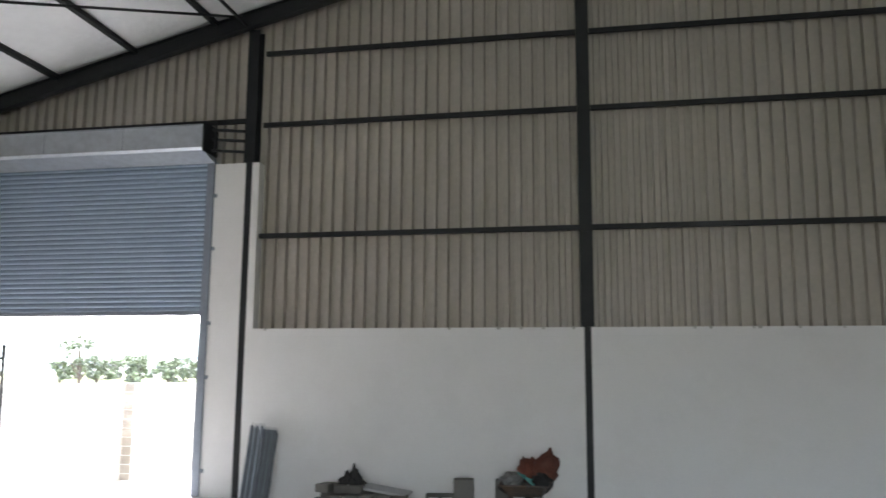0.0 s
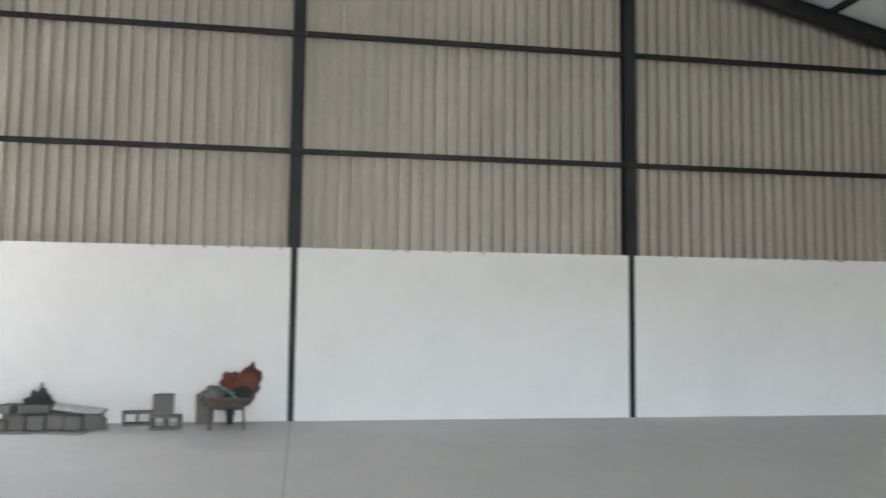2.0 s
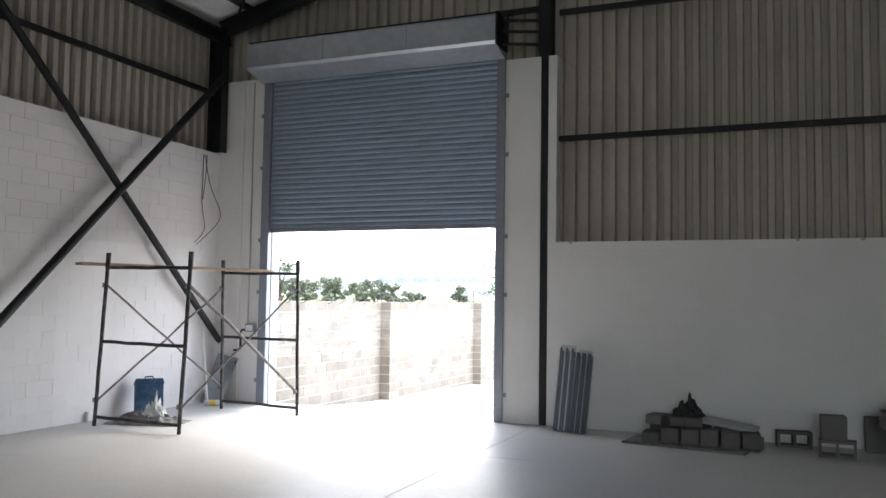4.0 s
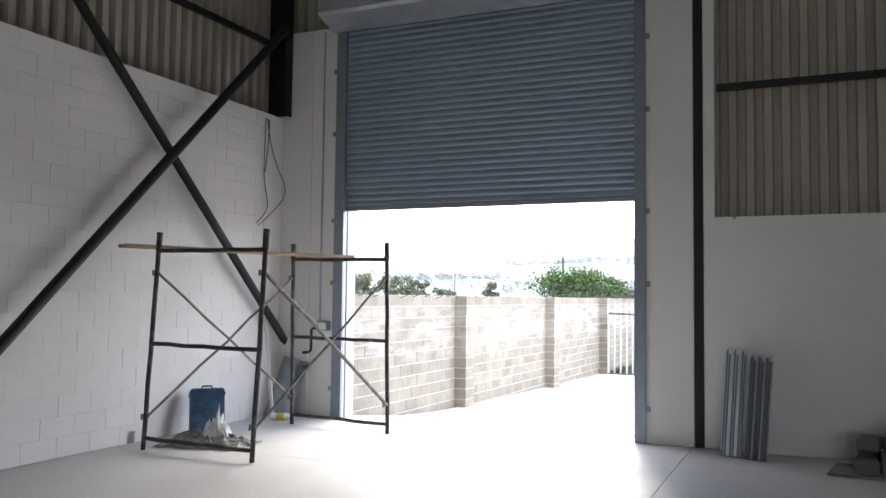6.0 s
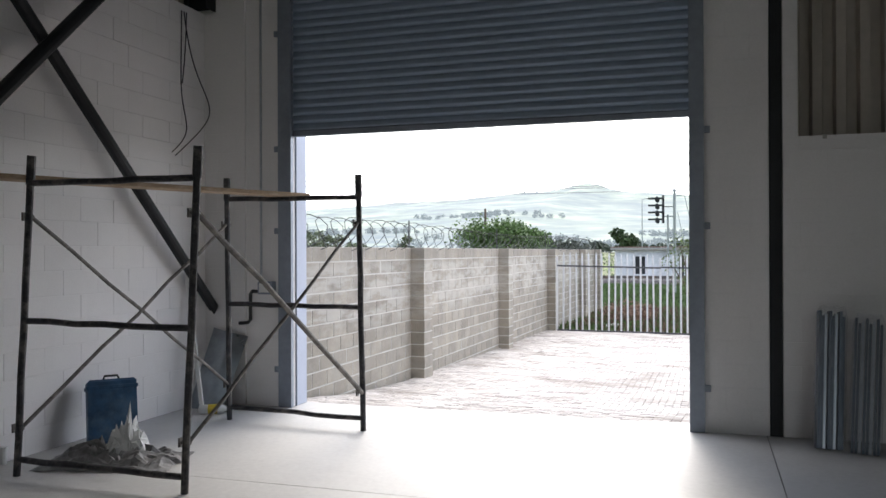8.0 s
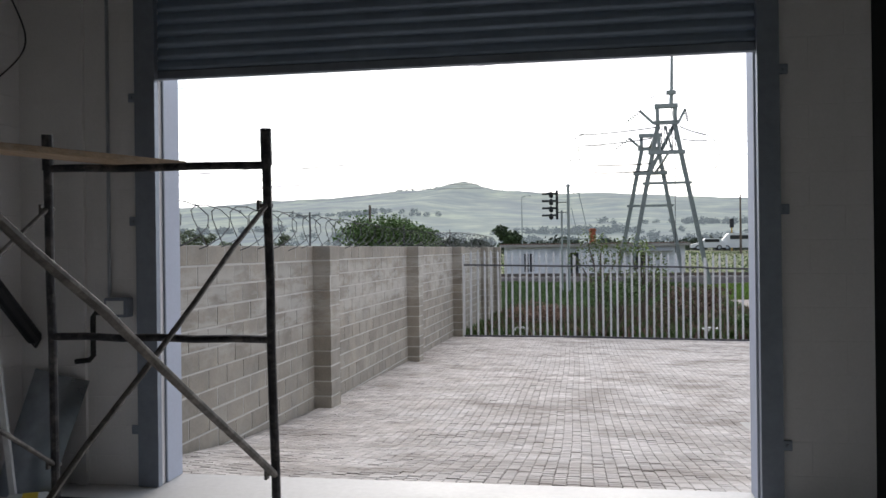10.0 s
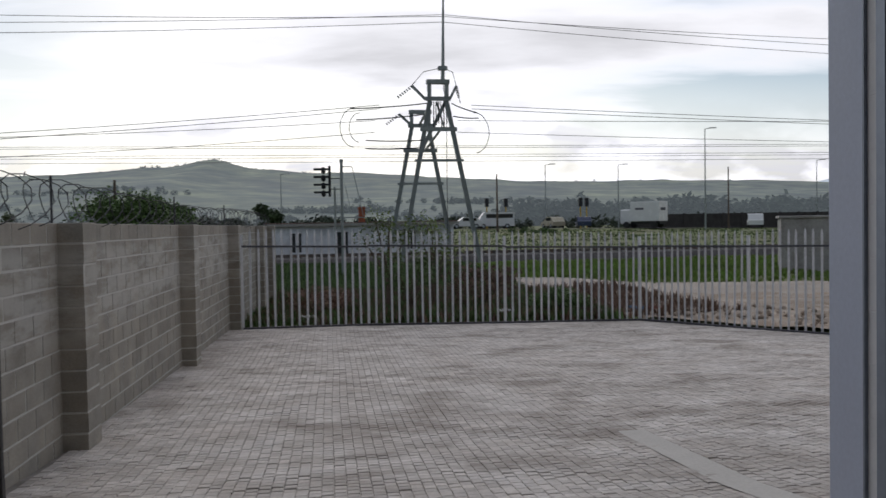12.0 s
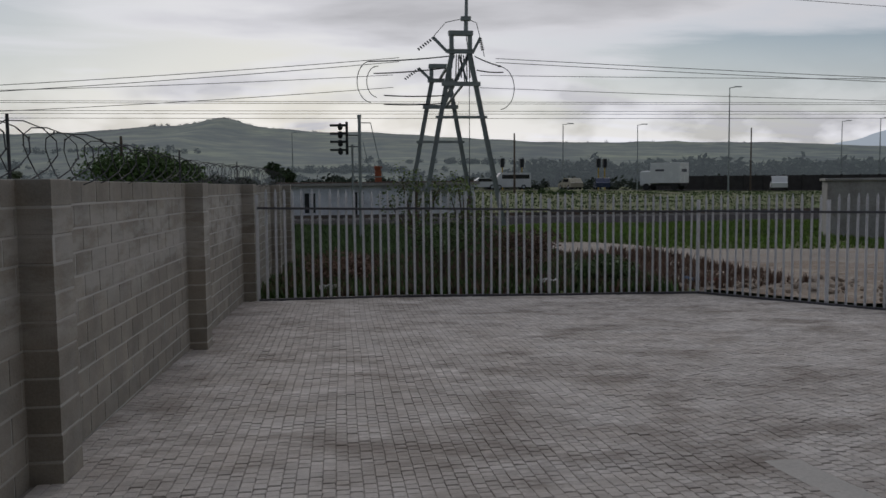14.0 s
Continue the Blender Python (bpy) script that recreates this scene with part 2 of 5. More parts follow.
M["orange"] = material("orange_chimney_brick", (0.33, 0.10, 0.05), 0.85, var=0.25, fine=10, bump=0.3)
M["pylon"] = material("grey_pylon_steel", (0.30, 0.33, 0.33), 0.6, 0.3, var=0.12, fine=6, bump=0.1)
M["wire"] = material("dark_wire", (0.05, 0.05, 0.055), 0.6, 0.3, var=0.1)
M["concrete"] = material("weathered_concrete", (0.36, 0.35, 0.335), 0.9, var=0.12, fine=12, coarse=0.9, bump=0.4, stain=0.5, stain_col=(0.18, 0.16, 0.14))
M["car_white"] = material("white_car_paint", (0.72, 0.73, 0.74), 0.25, var=0.02)
M["car_blue"] = material("dark_blue_car_paint", (0.03, 0.045, 0.10), 0.25, var=0.03)
M["car_beige"] = material("beige_car_paint", (0.42, 0.38, 0.28), 0.3, var=0.03)
M["glass"] = material("dark_car_glass", (0.015, 0.018, 0.02), 0.08, var=0.02, bump=0)
# bluish emission lays painted haze over the hillside
M["hill"] = material("far_hillside_hazed", (0.05, 0.062, 0.045), 1.0, var=0.4, fine=0.035, coarse=0.009, bump=0.0, tint=(0.17, 0.185, 0.10), stain=0.6, stain_col=(0.03, 0.04, 0.03), haze_glow=(0.058, 0.073, 0.092))
# the mountain's pale blue is mostly emitted, as painted haze
M["mount"] = material("far_mountain_hazed", (0.12, 0.14, 0.17), 1.0, var=0.05, fine=0.02, coarse=0.004, bump=0.0, haze_glow=(0.46, 0.52, 0.60))
M["wood_far"] = material("far_tree_belt", (0.055, 0.07, 0.05), 1.0, var=0.3, fine=0.4, coarse=0.05, bump=0.0, piece=0.2)
# copy of the tree belt colour with a faint glow for haze
M["wood_hazed"] = material("tree_belt_hazed", (0.055, 0.07, 0.05), 1.0, var=0.3, fine=0.4, coarse=0.05, bump=0.0, piece=0.2, haze_glow=(0.062, 0.072, 0.083))
M["stud"] = material("dull_galvanised_stud", (0.09, 0.105, 0.13), 0.4, 0.6, var=0.15, fine=10, bump=0.05)
M["film"] = material("clear_wrapping_film", (0.62, 0.68, 0.75), 0.18, 0.0, var=0.15, fine=25, bump=0.5, stretch=(3, 3, 0.5), spec=0.9)
M["film"].node_tree.nodes["Principled BSDF"].inputs["Alpha"].default_value = 0.12
M["amber"] = material("amber_paint", (0.5, 0.32, 0.04), 0.5, var=0.05)


def blockwork(mt):
    """Faint block courses pressed through the paint."""
    n, l = mt.node_tree.nodes, mt.node_tree.links
    geo = n.new("ShaderNodeNewGeometry")
    sep = n.new("ShaderNodeSeparateXYZ")
    l.new(geo.outputs["Position"], sep.inputs[0])
    add = n.new("ShaderNodeMath")
    l.new(sep.outputs[0], add.inputs[0])
    l.new(sep.outputs[1], add.inputs[1])
    com = n.new("ShaderNodeCombineXYZ")
    l.new(add.outputs[0], com.inputs[0])
    l.new(sep.outputs[2], com.inputs[1])
    br = n.new("ShaderNodeTexBrick")
    br.inputs["Scale"].default_value = 1.0
    br.inputs["Brick Width"].default_value, br.inputs["Row Height"].default_value = 0.4, 0.2
    br.inputs["Mortar Size"].default_value, br.inputs["Mortar Smooth"].default_value = 0.004, 0.6
    l.new(com.outputs[0], br.inputs["Vector"])
    bp = n.new("ShaderNodeBump")
    bp.invert = True
    bp.inputs["Strength"].default_value, bp.inputs["Distance"].default_value = 0.4, 0.005
    l.new(br.outputs["Fac"], bp.inputs["Height"])
    old = n["Principled BSDF"].inputs["Normal"]
    l.new(old.links[0].from_socket, bp.inputs["Normal"])
    l.new(bp.outputs[0], old)


blockwork(M["paint"])


def bloom(mt, z0, z1):
    """Pale salt bloom and mortar smear over some courses of raw block."""
    n, l = mt.node_tree.nodes, mt.node_tree.links
    geo = n.new("ShaderNodeNewGeometry")
    mp = n.new("ShaderNodeMapping")
    mp.inputs["Scale"].default_value = (1, 0.9, 3.2)
    l.new(geo.outputs["Position"], mp.inputs[0])
    nz = n.new("ShaderNodeTexNoise")
    nz.inputs["Scale"].default_value, nz.inputs["Detail"].default_value, nz.inputs["Roughness"].default_value = 1.5, 5, 0.62
    l.new(mp.outputs[0], nz.inputs["Vector"])
    sep = n.new("ShaderNodeSeparateXYZ")
    l.new(geo.outputs["Position"], sep.inputs[0])
    fac = None
    for src, a, b in ((nz.outputs["Fac"], 0.40, 0.60), (sep.outputs[2], z0, z0 + 0.35), (sep.outputs[2], z1, z1 - 0.2)):
        k = n.new("ShaderNodeMapRange")
        k.interpolation_type = "SMOOTHSTEP"
        k.inputs["From Min"].default_value, k.inputs["From Max"].default_value = a, b
        l.new(src, k.inputs["Value"])
        if fac is None:
            fac = k.outputs[0]
        else:
            p = n.new("ShaderNodeMath")
            p.operation = "MULTIPLY"
            l.new(fac, p.inputs[0])
            l.new(k.outputs[0], p.inputs[1])
            fac = p.outputs[0]
    p = n.new("ShaderNodeMath")
    p.operation = "MULTIPLY"
    p.inputs[1].default_value = 0.5
    l.new(fac, p.inputs[0])
    mix = n.new("ShaderNodeMix")
    mix.data_type = "RGBA"
    base = n["Principled BSDF"].inputs["Base Color"]
    l.new(p.outputs[0], mix.inputs[0])
    l.new(base.links[0].from_socket, mix.inputs[6])
    mix.inputs[7].default_value = (0.56, 0.545, 0.51, 1)
    l.new(mix.outputs[2], base)


bloom(M["block"], 0.35, 1.5)


# ---- mesh tools ----
class Mesh:
    """Collects boxes, tubes and sheets into one mesh."""

    def __init__(self):
        self.v, self.f = [], []

    def quad(self, *pts):
        k = len(self.v)
        self.v += [tuple(p) for p in pts]
        self.f.append(tuple(range(k, k + len(pts))))
        return self

    def box(self, x0, y0, z0, x1, y1, z1, ch=0.0, m=None):
        """A box; ch chamfers its upright and top edges."""
        k = len(self.v)
        if ch <= 0:
            p = [(x, y, z) for z in (z0, z1) for x, y in ((x0, y0), (x1, y0), (x1, y1), (x0, y1))]
            fs = [(3, 2, 1, 0), (4, 5, 6, 7), (0, 1, 5, 4), (1, 2, 6, 5), (2, 3, 7, 6), (3, 0, 4, 7)]
        else:
            def ring(i, z):
                return [(x0 + i, y0 + i, z), (x1 - i, y0 + i, z), (x1 - i, y1 - i, z), (x0 + i, y1 - i, z)]
            p = ring(ch, z0) + ring(0, z0 + ch) + ring(0, z1 - ch) + ring(ch, z1)
            fs = [(3, 2, 1, 0), (12, 13, 14, 15)]
            for r in range(3):
                for i in range(4):
                    j = (i + 1) % 4
                    fs.append((r * 4 + i, r * 4 + j, r * 4 + 4 + j, r * 4 + 4 + i))
        if m is not None:
            p = [tuple(m @ Vector(q)) for q in p]
        self.v += p
        self.f += [tuple(k + i for i in q) for q in fs]
        return self

    def beam(self, a, b, w, d, up=(0, 0, 1)):
        """A rectangular bar from a to b."""
        a, b = Vector(a), Vector(b)
        t = (b - a).normalized()
        s = t.cross(Vector(up))
        if s.length < 1e-4:
            s = t.cross(Vector((1, 0, 0)))
        s.normalize()
        u = s.cross(t)
        k = len(self.v)
        for c in (a, b):
            for i, j in ((-1, -1), (1, -1), (1, 1), (-1, 1)):
                self.v.append(tuple(c + s * (i * w / 2) + u * (j * d / 2)))
        self.f += [tuple(k + i for i in q) for q in ((3, 2, 1, 0), (4, 5, 6, 7), (0, 1, 5, 4), (1, 2, 6, 5), (2, 3, 7, 6), (3, 0, 4, 7))]
        return self

    def ibeam(self, a, b, w, d, up, tw=0.012):
        """An I section from a to b, web along up."""
        a, b, u = Vector(a), Vector(b), Vector(up)
        t = (b - a).normalized()
        s = t.cross(u).normalized()
        u = s.cross(t)
        w, d, e = w / 2, d / 2, tw / 2
        prof = ((-w, -d), (w, -d), (w, -d + tw), (e, -d + tw), (e, d - tw), (w, d - tw), (w, d), (-w, d), (-w, d - tw), (-e, d - tw), (-e, -d + tw), (-w, -d + tw))
        k, n = len(self.v), len(prof)
        for c in (a, b):
            self.v += [tuple(c + s * i + u * j) for i, j in prof]
        for i in range(n):
            j = (i + 1) % n
            self.f.append((k + i, k + j, k + n + j, k + n + i))
        for o in (0, n):
            for q in ((0, 1, 2, 11), (10, 3, 4, 9), (8, 5, 6, 7)):
                self.f.append(tuple(k + o + i for i in q))
        return self

    def tube(self, pts, r, sides=8, close=True):
        pts = [Vector(p) for p in pts]
        rings = []
        ref = None
        for i, p in enumerate(pts):
            t = (pts[min(i + 1, len(pts) - 1)] - pts[max(i - 1, 0)]).normalized()
            if ref is None:
                ref = t.cross(Vector((0.3, 0.2, 0.9)))
                if ref.length < 1e-3:
                    ref = t.cross(Vector((1, 0, 0)))
            s = (ref - t * ref.dot(t)).normalized()
            ref = s
            u = t.cross(s)
            rr = r[i] if isinstance(r, (list, tuple)) else r
            k = len(self.v)
            for j in range(sides):
                g = 2 * math.pi * j / sides
                self.v.append(tuple(p + s * (math.cos(g) * rr) + u * (math.sin(g) * rr)))
            rings.append(k)
        for k, q in zip(rings, rings[1:]):
            for j in range(sides):
                e = (j + 1) % sides
                self.f.append((k + j, k + e, q + e, q + j))
        if close:
            self.f.append(tuple(rings[0] + j for j in reversed(range(sides))))
            self.f.append(tuple(rings[-1] + j for j in range(sides)))
        return self

    def grid(self, nx, ny, fn):
        k = len(self.v)
        for j in range(ny + 1):
            for i in range(nx + 1):
                self.v.append(tuple(fn(i / nx, j / ny)))
        for j in range(ny):
            for i in range(nx):
                a = k + j * (nx + 1) + i
                self.f.append((a, a + 1, a + nx + 2, a + nx + 1))
        return self

    def data(self, name, mat, smooth=False):
        me = bpy.data.meshes.new(name)
        me.from_pydata(self.v, [], self.f)
        me.materials.append(mat)
        if smooth:
            me.polygons.foreach_set("use_smooth", [True] * len(me.polygons))
        me.update()
        return me


def part(name, mb, mat, parent=None, label="", smooth=False, m=None):
    ob = new(name, mb.data(name, M[mat], smooth))
    if parent is not None:
        ob.parent = parent
    if m is not None:
        ob.matrix_basis = m
    if label:
        ob["label"] = label
    return ob


def empty(name, m, label, category, group="", kind=""):
    ob = new(name)
    ob.matrix_basis = m
    return tagged(ob, label, category, group, kind)


def structure(name, mb, mat, label, category, smooth=False):
    return tagged(part(name, mb, mat, smooth=smooth), label, category, kind="structure")


def rnd(a, b):
    return random.uniform(a, b)


# ---- the hall: plan ----
XL, XR, YF, YB = -10.8, 10.5, 12.05, -12.0   # inner faces
YO = 12.36                                    # outer face of the front wall
DL, DR, DTOP = -9.80, -5.93, 5.20             # roller door opening
COLS = (-5.245, 0.0, 5.235)
EAVE, SLOPE = 6.08, 0.252
FRAMES = (11.93, 7.0, 2.0, -3.0, -8.0)


def roof_z(x):
    return EAVE + SLOPE * (10.65 - abs(x + 0.15))


# floor: slabs with sawn joints
floor = structure("floor", Mesh().box(XL - 0.3, YB - 0.3, -0.25, XR + 0.3, YO, -0.012), "dark_joint", "grey power-floated concrete floor with sawn joints", "floor")
xs, ys = (XL, -5.32, 0.0, 5.3, XR), (YB, -6.0, -1.0, 4.6, 9.55, YF)
for i in range(4):
    for j in range(5):
        part("slab", Mesh().box(xs[i] + 0.004, ys[j] + 0.004, -0.012, xs[i + 1] - 0.004, ys[j + 1] - 0.004, 0.0), "floor", floor)
part("threshold", Mesh().box(DL, YF + 0.004, -0.012, DR, YO + 0.02, -0.003), "floor", floor, "worn concrete door threshold")

# front wall, painted blockwork between and beside the columns
ZL = 2.52
wf = Mesh()
wf.box(XL - 0.25, YF, 0, DL, YO, DTOP + 0.05)
wf.box(DR, YF, 0, -5.30, YO, 5.15)
wf.box(-5.30, YF + 0.05, 0, -5.19, YO, 5.15)
wf.box(-5.19, YF, 0, -5.07, YO, 5.15)
wf.box(-5.07, YF, 0, -0.05, YO, ZL)
wf.box(0.05, YF, 0, 5.185, YO, ZL)
wf.box(5.285, YF, 0, XR + 0.25, YO, ZL)
for x in (0.0, 5.235):
    wf.box(x - 0.05, YF + 0.05, 0, x + 0.05, YO, ZL)
wf.box(DL, YF + 0.14, DTOP, DR, YO - 0.14, DTOP + 0.3)
wall_front = structure("wall_front", wf, "paint", "white painted block front wall with a tall pier each side of the door", "wall")
part("door_reveal", Mesh().box(DL - 0.001, YF + 0.10, 0, DL + 0.008, YO + 0.01, DTOP), "blue_paint", wall_front, "pale blue painted reveal")
part("door_reveal", Mesh().box(DR - 0.008, YF + 0.10, 0, DR + 0.001, YO + 0.01, DTOP), "blue_paint", wall_front, "pale blue painted reveal")
# uneven mortar bed left on the ledge
for k in range(26):
    x = rnd(-4.9, 10.2)
    part("mortar_dab", Mesh().box(x, YF - 0.004, ZL - 0.03, x + rnd(0.02, 0.05), YF + 0.03, ZL + 0.012, 0.004), "strip", wall_front)


PITCH = 0.1855


def ribbed(name, p0, p1, zlo, top, inward, parent_label, pitch=PITCH, depth=0.085):
    """Trapezoid-ribbed cladding from p0 to p1 in plan, top given along it."""
    p0, p1 = Vector((*p0, 0)), Vector((*p1, 0))
    t = (p1 - p0).normalized()
    length = (p1 - p0).length
    inn = Vector((*inward, 0))
    mb = Mesh()
    s, pts = 0.0, []
    while s < length:
        for ds, d in ((0.0, 0), (pitch * 0.42, 0), (pitch * 0.50, 1), (pitch * 0.92, 1)):
            if s + ds < length:
                pts.append((s + ds, d))
        s += pitch
    pts.append((length, 0))
    k = len(mb.v)
    for s, d in pts:
        q = p0 + t * s - inn * (d * depth)
        for z in (zlo, top(q)):
            mb.v.append((q.x, q.y, z))
    for i in range(len(pts) - 1):
        a = k + 2 * i
        mb.f.append((a, a + 2, a + 3, a + 1))
    return structure(name, mb, "sheet", parent_label, "cladding")


YS = 12.26
ribbed("cladding_front", (-5.12, YS), (XR + 0.1, YS), ZL - 0.1, lambda q: roof_z(q.x) + 0.21, (0, -1), "beige ribbed steel cladding above the front wall")
ribbed("cladding_over_door", (XL - 0.1, YS - 0.01), (-5.08, YS - 0.012), 5.10, lambda q: roof_z(q.x) + 0.21, (0, -1), "beige ribbed steel cladding above the roller door")
ribbed("cladding_right", (XR + 0.16, YS), (XR + 0.16, YB), 2.3, lambda q: roof_z(XR) + 0.22, (-1, 0), "beige ribbed steel cladding above the side wall")
ribbed("cladding_left", (XL - 0.16, YB), (XL - 0.16, YS), 3.8, lambda q: roof_z(XL) + 0.22, (1, 0), "dark shaded ribbed steel cladding above the side wall")

# unseen dark panels over the front, added to stop light bouncing onto the piers
sk = Mesh().box(XL - 0.3, YO + 0.002, -0.3, DL - 0.03, YO + 0.03, 6.2).box(DR + 0.03, YO + 0.002, -0.3, XR + 0.3, YO + 0.03, 6.2).box(DL - 0.03, YO + 0.002, 5.24, DR + 0.03, YO + 0.03, 6.2)
structure("facade_skin", sk, "steel", "unseen dark panel on the hall front, added to cut bounced light", "facade")

# side and rear walls
wall_right = structure("wall_right", Mesh().box(XR, YB, 0, XR + 0.25, YF, 2.43), "paint", "white painted block side wall", "wall")
wall_left = structure("wall_left", Mesh().box(XL - 0.25, YB, 0, XL - 0.006, YF, 4.05), "joint", "white painted block side wall with visible block joints", "wall")
wb = Mesh()
wb.box(XL - 0.25, YB - 0.25, 0, -2.0, YB, 8.6).box(6.0, YB - 0.25, 0, XR + 0.25, YB, 8.6).box(-2.0, YB - 0.25, 4.6, 6.0, YB, 8.6)
structure("wall_rear", wb, "paint", "plain white rear wall with an open doorway", "wall")

# roof: white lining on two slopes
for s, nm in ((1, "ceiling_east"), (-1, "ceiling_west")):
    def slope(u, v, s=s):
        x = -0.15 + s * u * 10.95
        y = YB - 0.3 + v * (12.7 - YB)
        return (x, y, roof_z(x) + 0.20 + 0.012 * math.sin(v * 40) * math.sin(u * 26))
    structure(nm, Mesh().grid(60, 60, slope), "roof", "white foil-faced roof lining between purlins", "ceiling", True)
    def outer(u, v, s=s):
        x = -0.15 + s * u * 11.1
        return (x, YB - 0.4 + v * (12.9 - YB), roof_z(x) + 0.26)
    structure(nm.replace("ceiling", "roof"), Mesh().grid(2, 2, outer), "galv", "steel roof sheeting", "roof")

# steel frame
for x in COLS:
    c = empty("gable_column", pose(x, YF, 0), "black painted steel gable column set in the wall", "column", "gable columns")
    part("lower_flange", Mesh().box(-0.048, -0.006, 0, 0.048, 0.045, (5.15 if x == COLS[0] else ZL)), "steel", c)
    z0 = 5.152 if x == COLS[0] else ZL + 0.002
    part("upper_section", Mesh().ibeam((0, 0.09, z0), (0, 0.09, roof_z(x) - 0.1), 0.19, 0.19, (0, 1, 0)), "steel", c)
    part("cleat", Mesh().box(-0.10, -0.012, 3.90, 0.10, 0.0, 4.06), "steel", c) if x > -1 else None


def girt(a, b, label="black steel girt carrying the cladding"):
    g = Mesh()
    a, b = Vector(a), Vector(b)
    g.beam(a, b, 0.055, 0.075)
    return tagged(part("girt", g, "steel"), label, "girt", "wall girts")


for z in (3.97, 5.77, 6.97):
    for x0, x1 in ((-5.05, -0.1), (0.1, 5.14), (5.33, XR - 0.2)):
        if z > 6.5:
            if x1 > 9:
                continue
        girt((x0, YF + 0.06, z), (x1, YF + 0.06, z))
for ya, yb in zip(FRAMES, FRAMES[1:]):
    girt((XR + 0.06, ya - 0.004, 4.12), (XR + 0.06, yb + 0.004, 4.12))
    girt((XL - 0.06, ya - 0.004, 5.05), (XL - 0.06, yb + 0.004, 5.05))
girt((-10.3, YF + 0.06, 5.86), (-5.35, YF + 0.06, 5.86))

for k, y in enumerate(FRAMES):
    f = empty("portal_frame", pose(0, y, 0), "black painted steel portal frame with haunched rafters", "steel frame", "portal frames")
    end = k == 0
    for s, xw, zb in ((1, XR, 2.435 if end else 0.0), (-1, XL, 4.06 if end else 0.0)):
        xc = xw - s * (-0.02 if not end else 0.02)
        part("column", Mesh().ibeam((xc, 0, zb), (xc, 0, roof_z(xc) + 0.05), 0.17, 0.27, (1, 0, 0)), "steel", f)
        a = Vector((xw - s * 0.05, 0, roof_z(xw) + 0.02))
        b = Vector((-0.15, 0, roof_z(-0.15) + 0.02))
        up = Vector((s * SLOPE, 0, 1))
        part("rafter", Mesh().ibeam(a, b, 0.15, 0.26, up), "steel", f)
        if not end:
            h = Mesh()
            z0 = roof_z(xc)
            for w, t in ((0.012, 0),):
                pts = [(xc - s * 0.12, z0 - 0.72), (xc - s * 0.12, z0), (xc - s * 1.5, roof_z(xc - s * 1.5) - 0.06)]
                h.quad(*[(px, -0.006, pz) for px, pz in pts]).quad(*[(px, 0.006, pz) for px, pz in reversed(pts)])
            h.beam((xc - s * 0.12, 0, z0 - 0.72), (xc - s * 1.5, 0, roof_z(xc - s * 1.5) - 0.12), 0.15, 0.014)
            part("haunch", h, "steel", f)
for s in (1, -1):
    for k in range(8):
        x = -0.15 + s * ((0.25 if s > 0 else 0.0) + k * (1.44 if s > 0 else 1.43))
        z = roof_z(x) + 0.15
        tagged(part("purlin", Mesh().beam((x, YB, z), (x, 12.2, z), 0.065, 0.11, (s * SLOPE, 0, 1)), "steel"), "black steel roof purlin under the lining", "purlin", "roof purlins")
    xw = XR if s > 0 else XL
    tagged(part("eaves_beam", Mesh().ibeam((xw - s * 0.02, YB, 6.02), (xw - s * 0.02, 12.2, 6.02), 0.12, 0.22, (0, 0, 1)), "steel"), "black steel eaves beam along the side wall", "beam")
    # roof bracing rods in the end bay
    for x0, x1 in ((10.2, 5.2), (5.2, 10.2)):
        rod = Mesh().tube([(s * x0 - 0.15, 11.8, roof_z(s * x0 - 0.15) + 0.04), (s * x1 - 0.15, 7.1, roof_z(s * x1 - 0.15) + 0.04)], 0.022)
        tagged(part("roof_brace", rod, "steel"), "thin black roof bracing rod", "brace", "roof bracing")
    tie = Mesh().tube([(s * 5.2 - 0.15, 12.0, roof_z(5.2)), (s * 5.2 - 0.15, YB, roof_z(5.2))], 0.03)
    tagged(part("roof_tie", tie, "steel"), "long black tie tube along the roof", "tie")

# wall bracing
def brace(a, b, r=0.05, label="black steel diagonal wall brace"):
    o = empty("wall_brace", pose(0, 0, 0), label, "brace", "wall bracing")
    part("tube", Mesh().tube([a, b], r, 12), "steel", o)
    for p, q in ((a, b), (b, a)):
        d = (Vector(q) - Vector(p)).normalized()
        part("gusset", Mesh().beam(Vector(p) - d * 0.06, Vector(p) + d * 0.10, 0.014, 0.085, (0, d.z, -d.y)), "steel", o)
    return o


brace((XR - 0.06, 11.8, 5.47), (XR - 0.02, 8.87, 2.43), 0.04)
brace((XR - 0.10, 7.06, 5.45), (XR - 0.06, 10.2, 2.43), 0.045)
for a, b in (((XR - 0.004, 8.87, 2.42), (XR - 0.004, 7.13, 0.70)), ((XR - 0.004, 10.2, 2.42), (XR - 0.004, 12.0, 0.74))):
    part("crack_line", Mesh().tube([a, b], 0.008, 5), "guide", wall_right, "thin grey line of a brace in the plaster")
brace((-10.66, 7.1, 5.72), (-10.66, 11.98, 1.0), 0.052)
brace((-10.60, 7.1, 0.60), (-10.60, 11.8, 5.25), 0.056)

# ---- roller shutter door ----
door = empty("roller_shutter_door", pose(0, 0, 0), "blue-grey steel roller shutter door, rolled half up", "roller door")
SL = 0.081


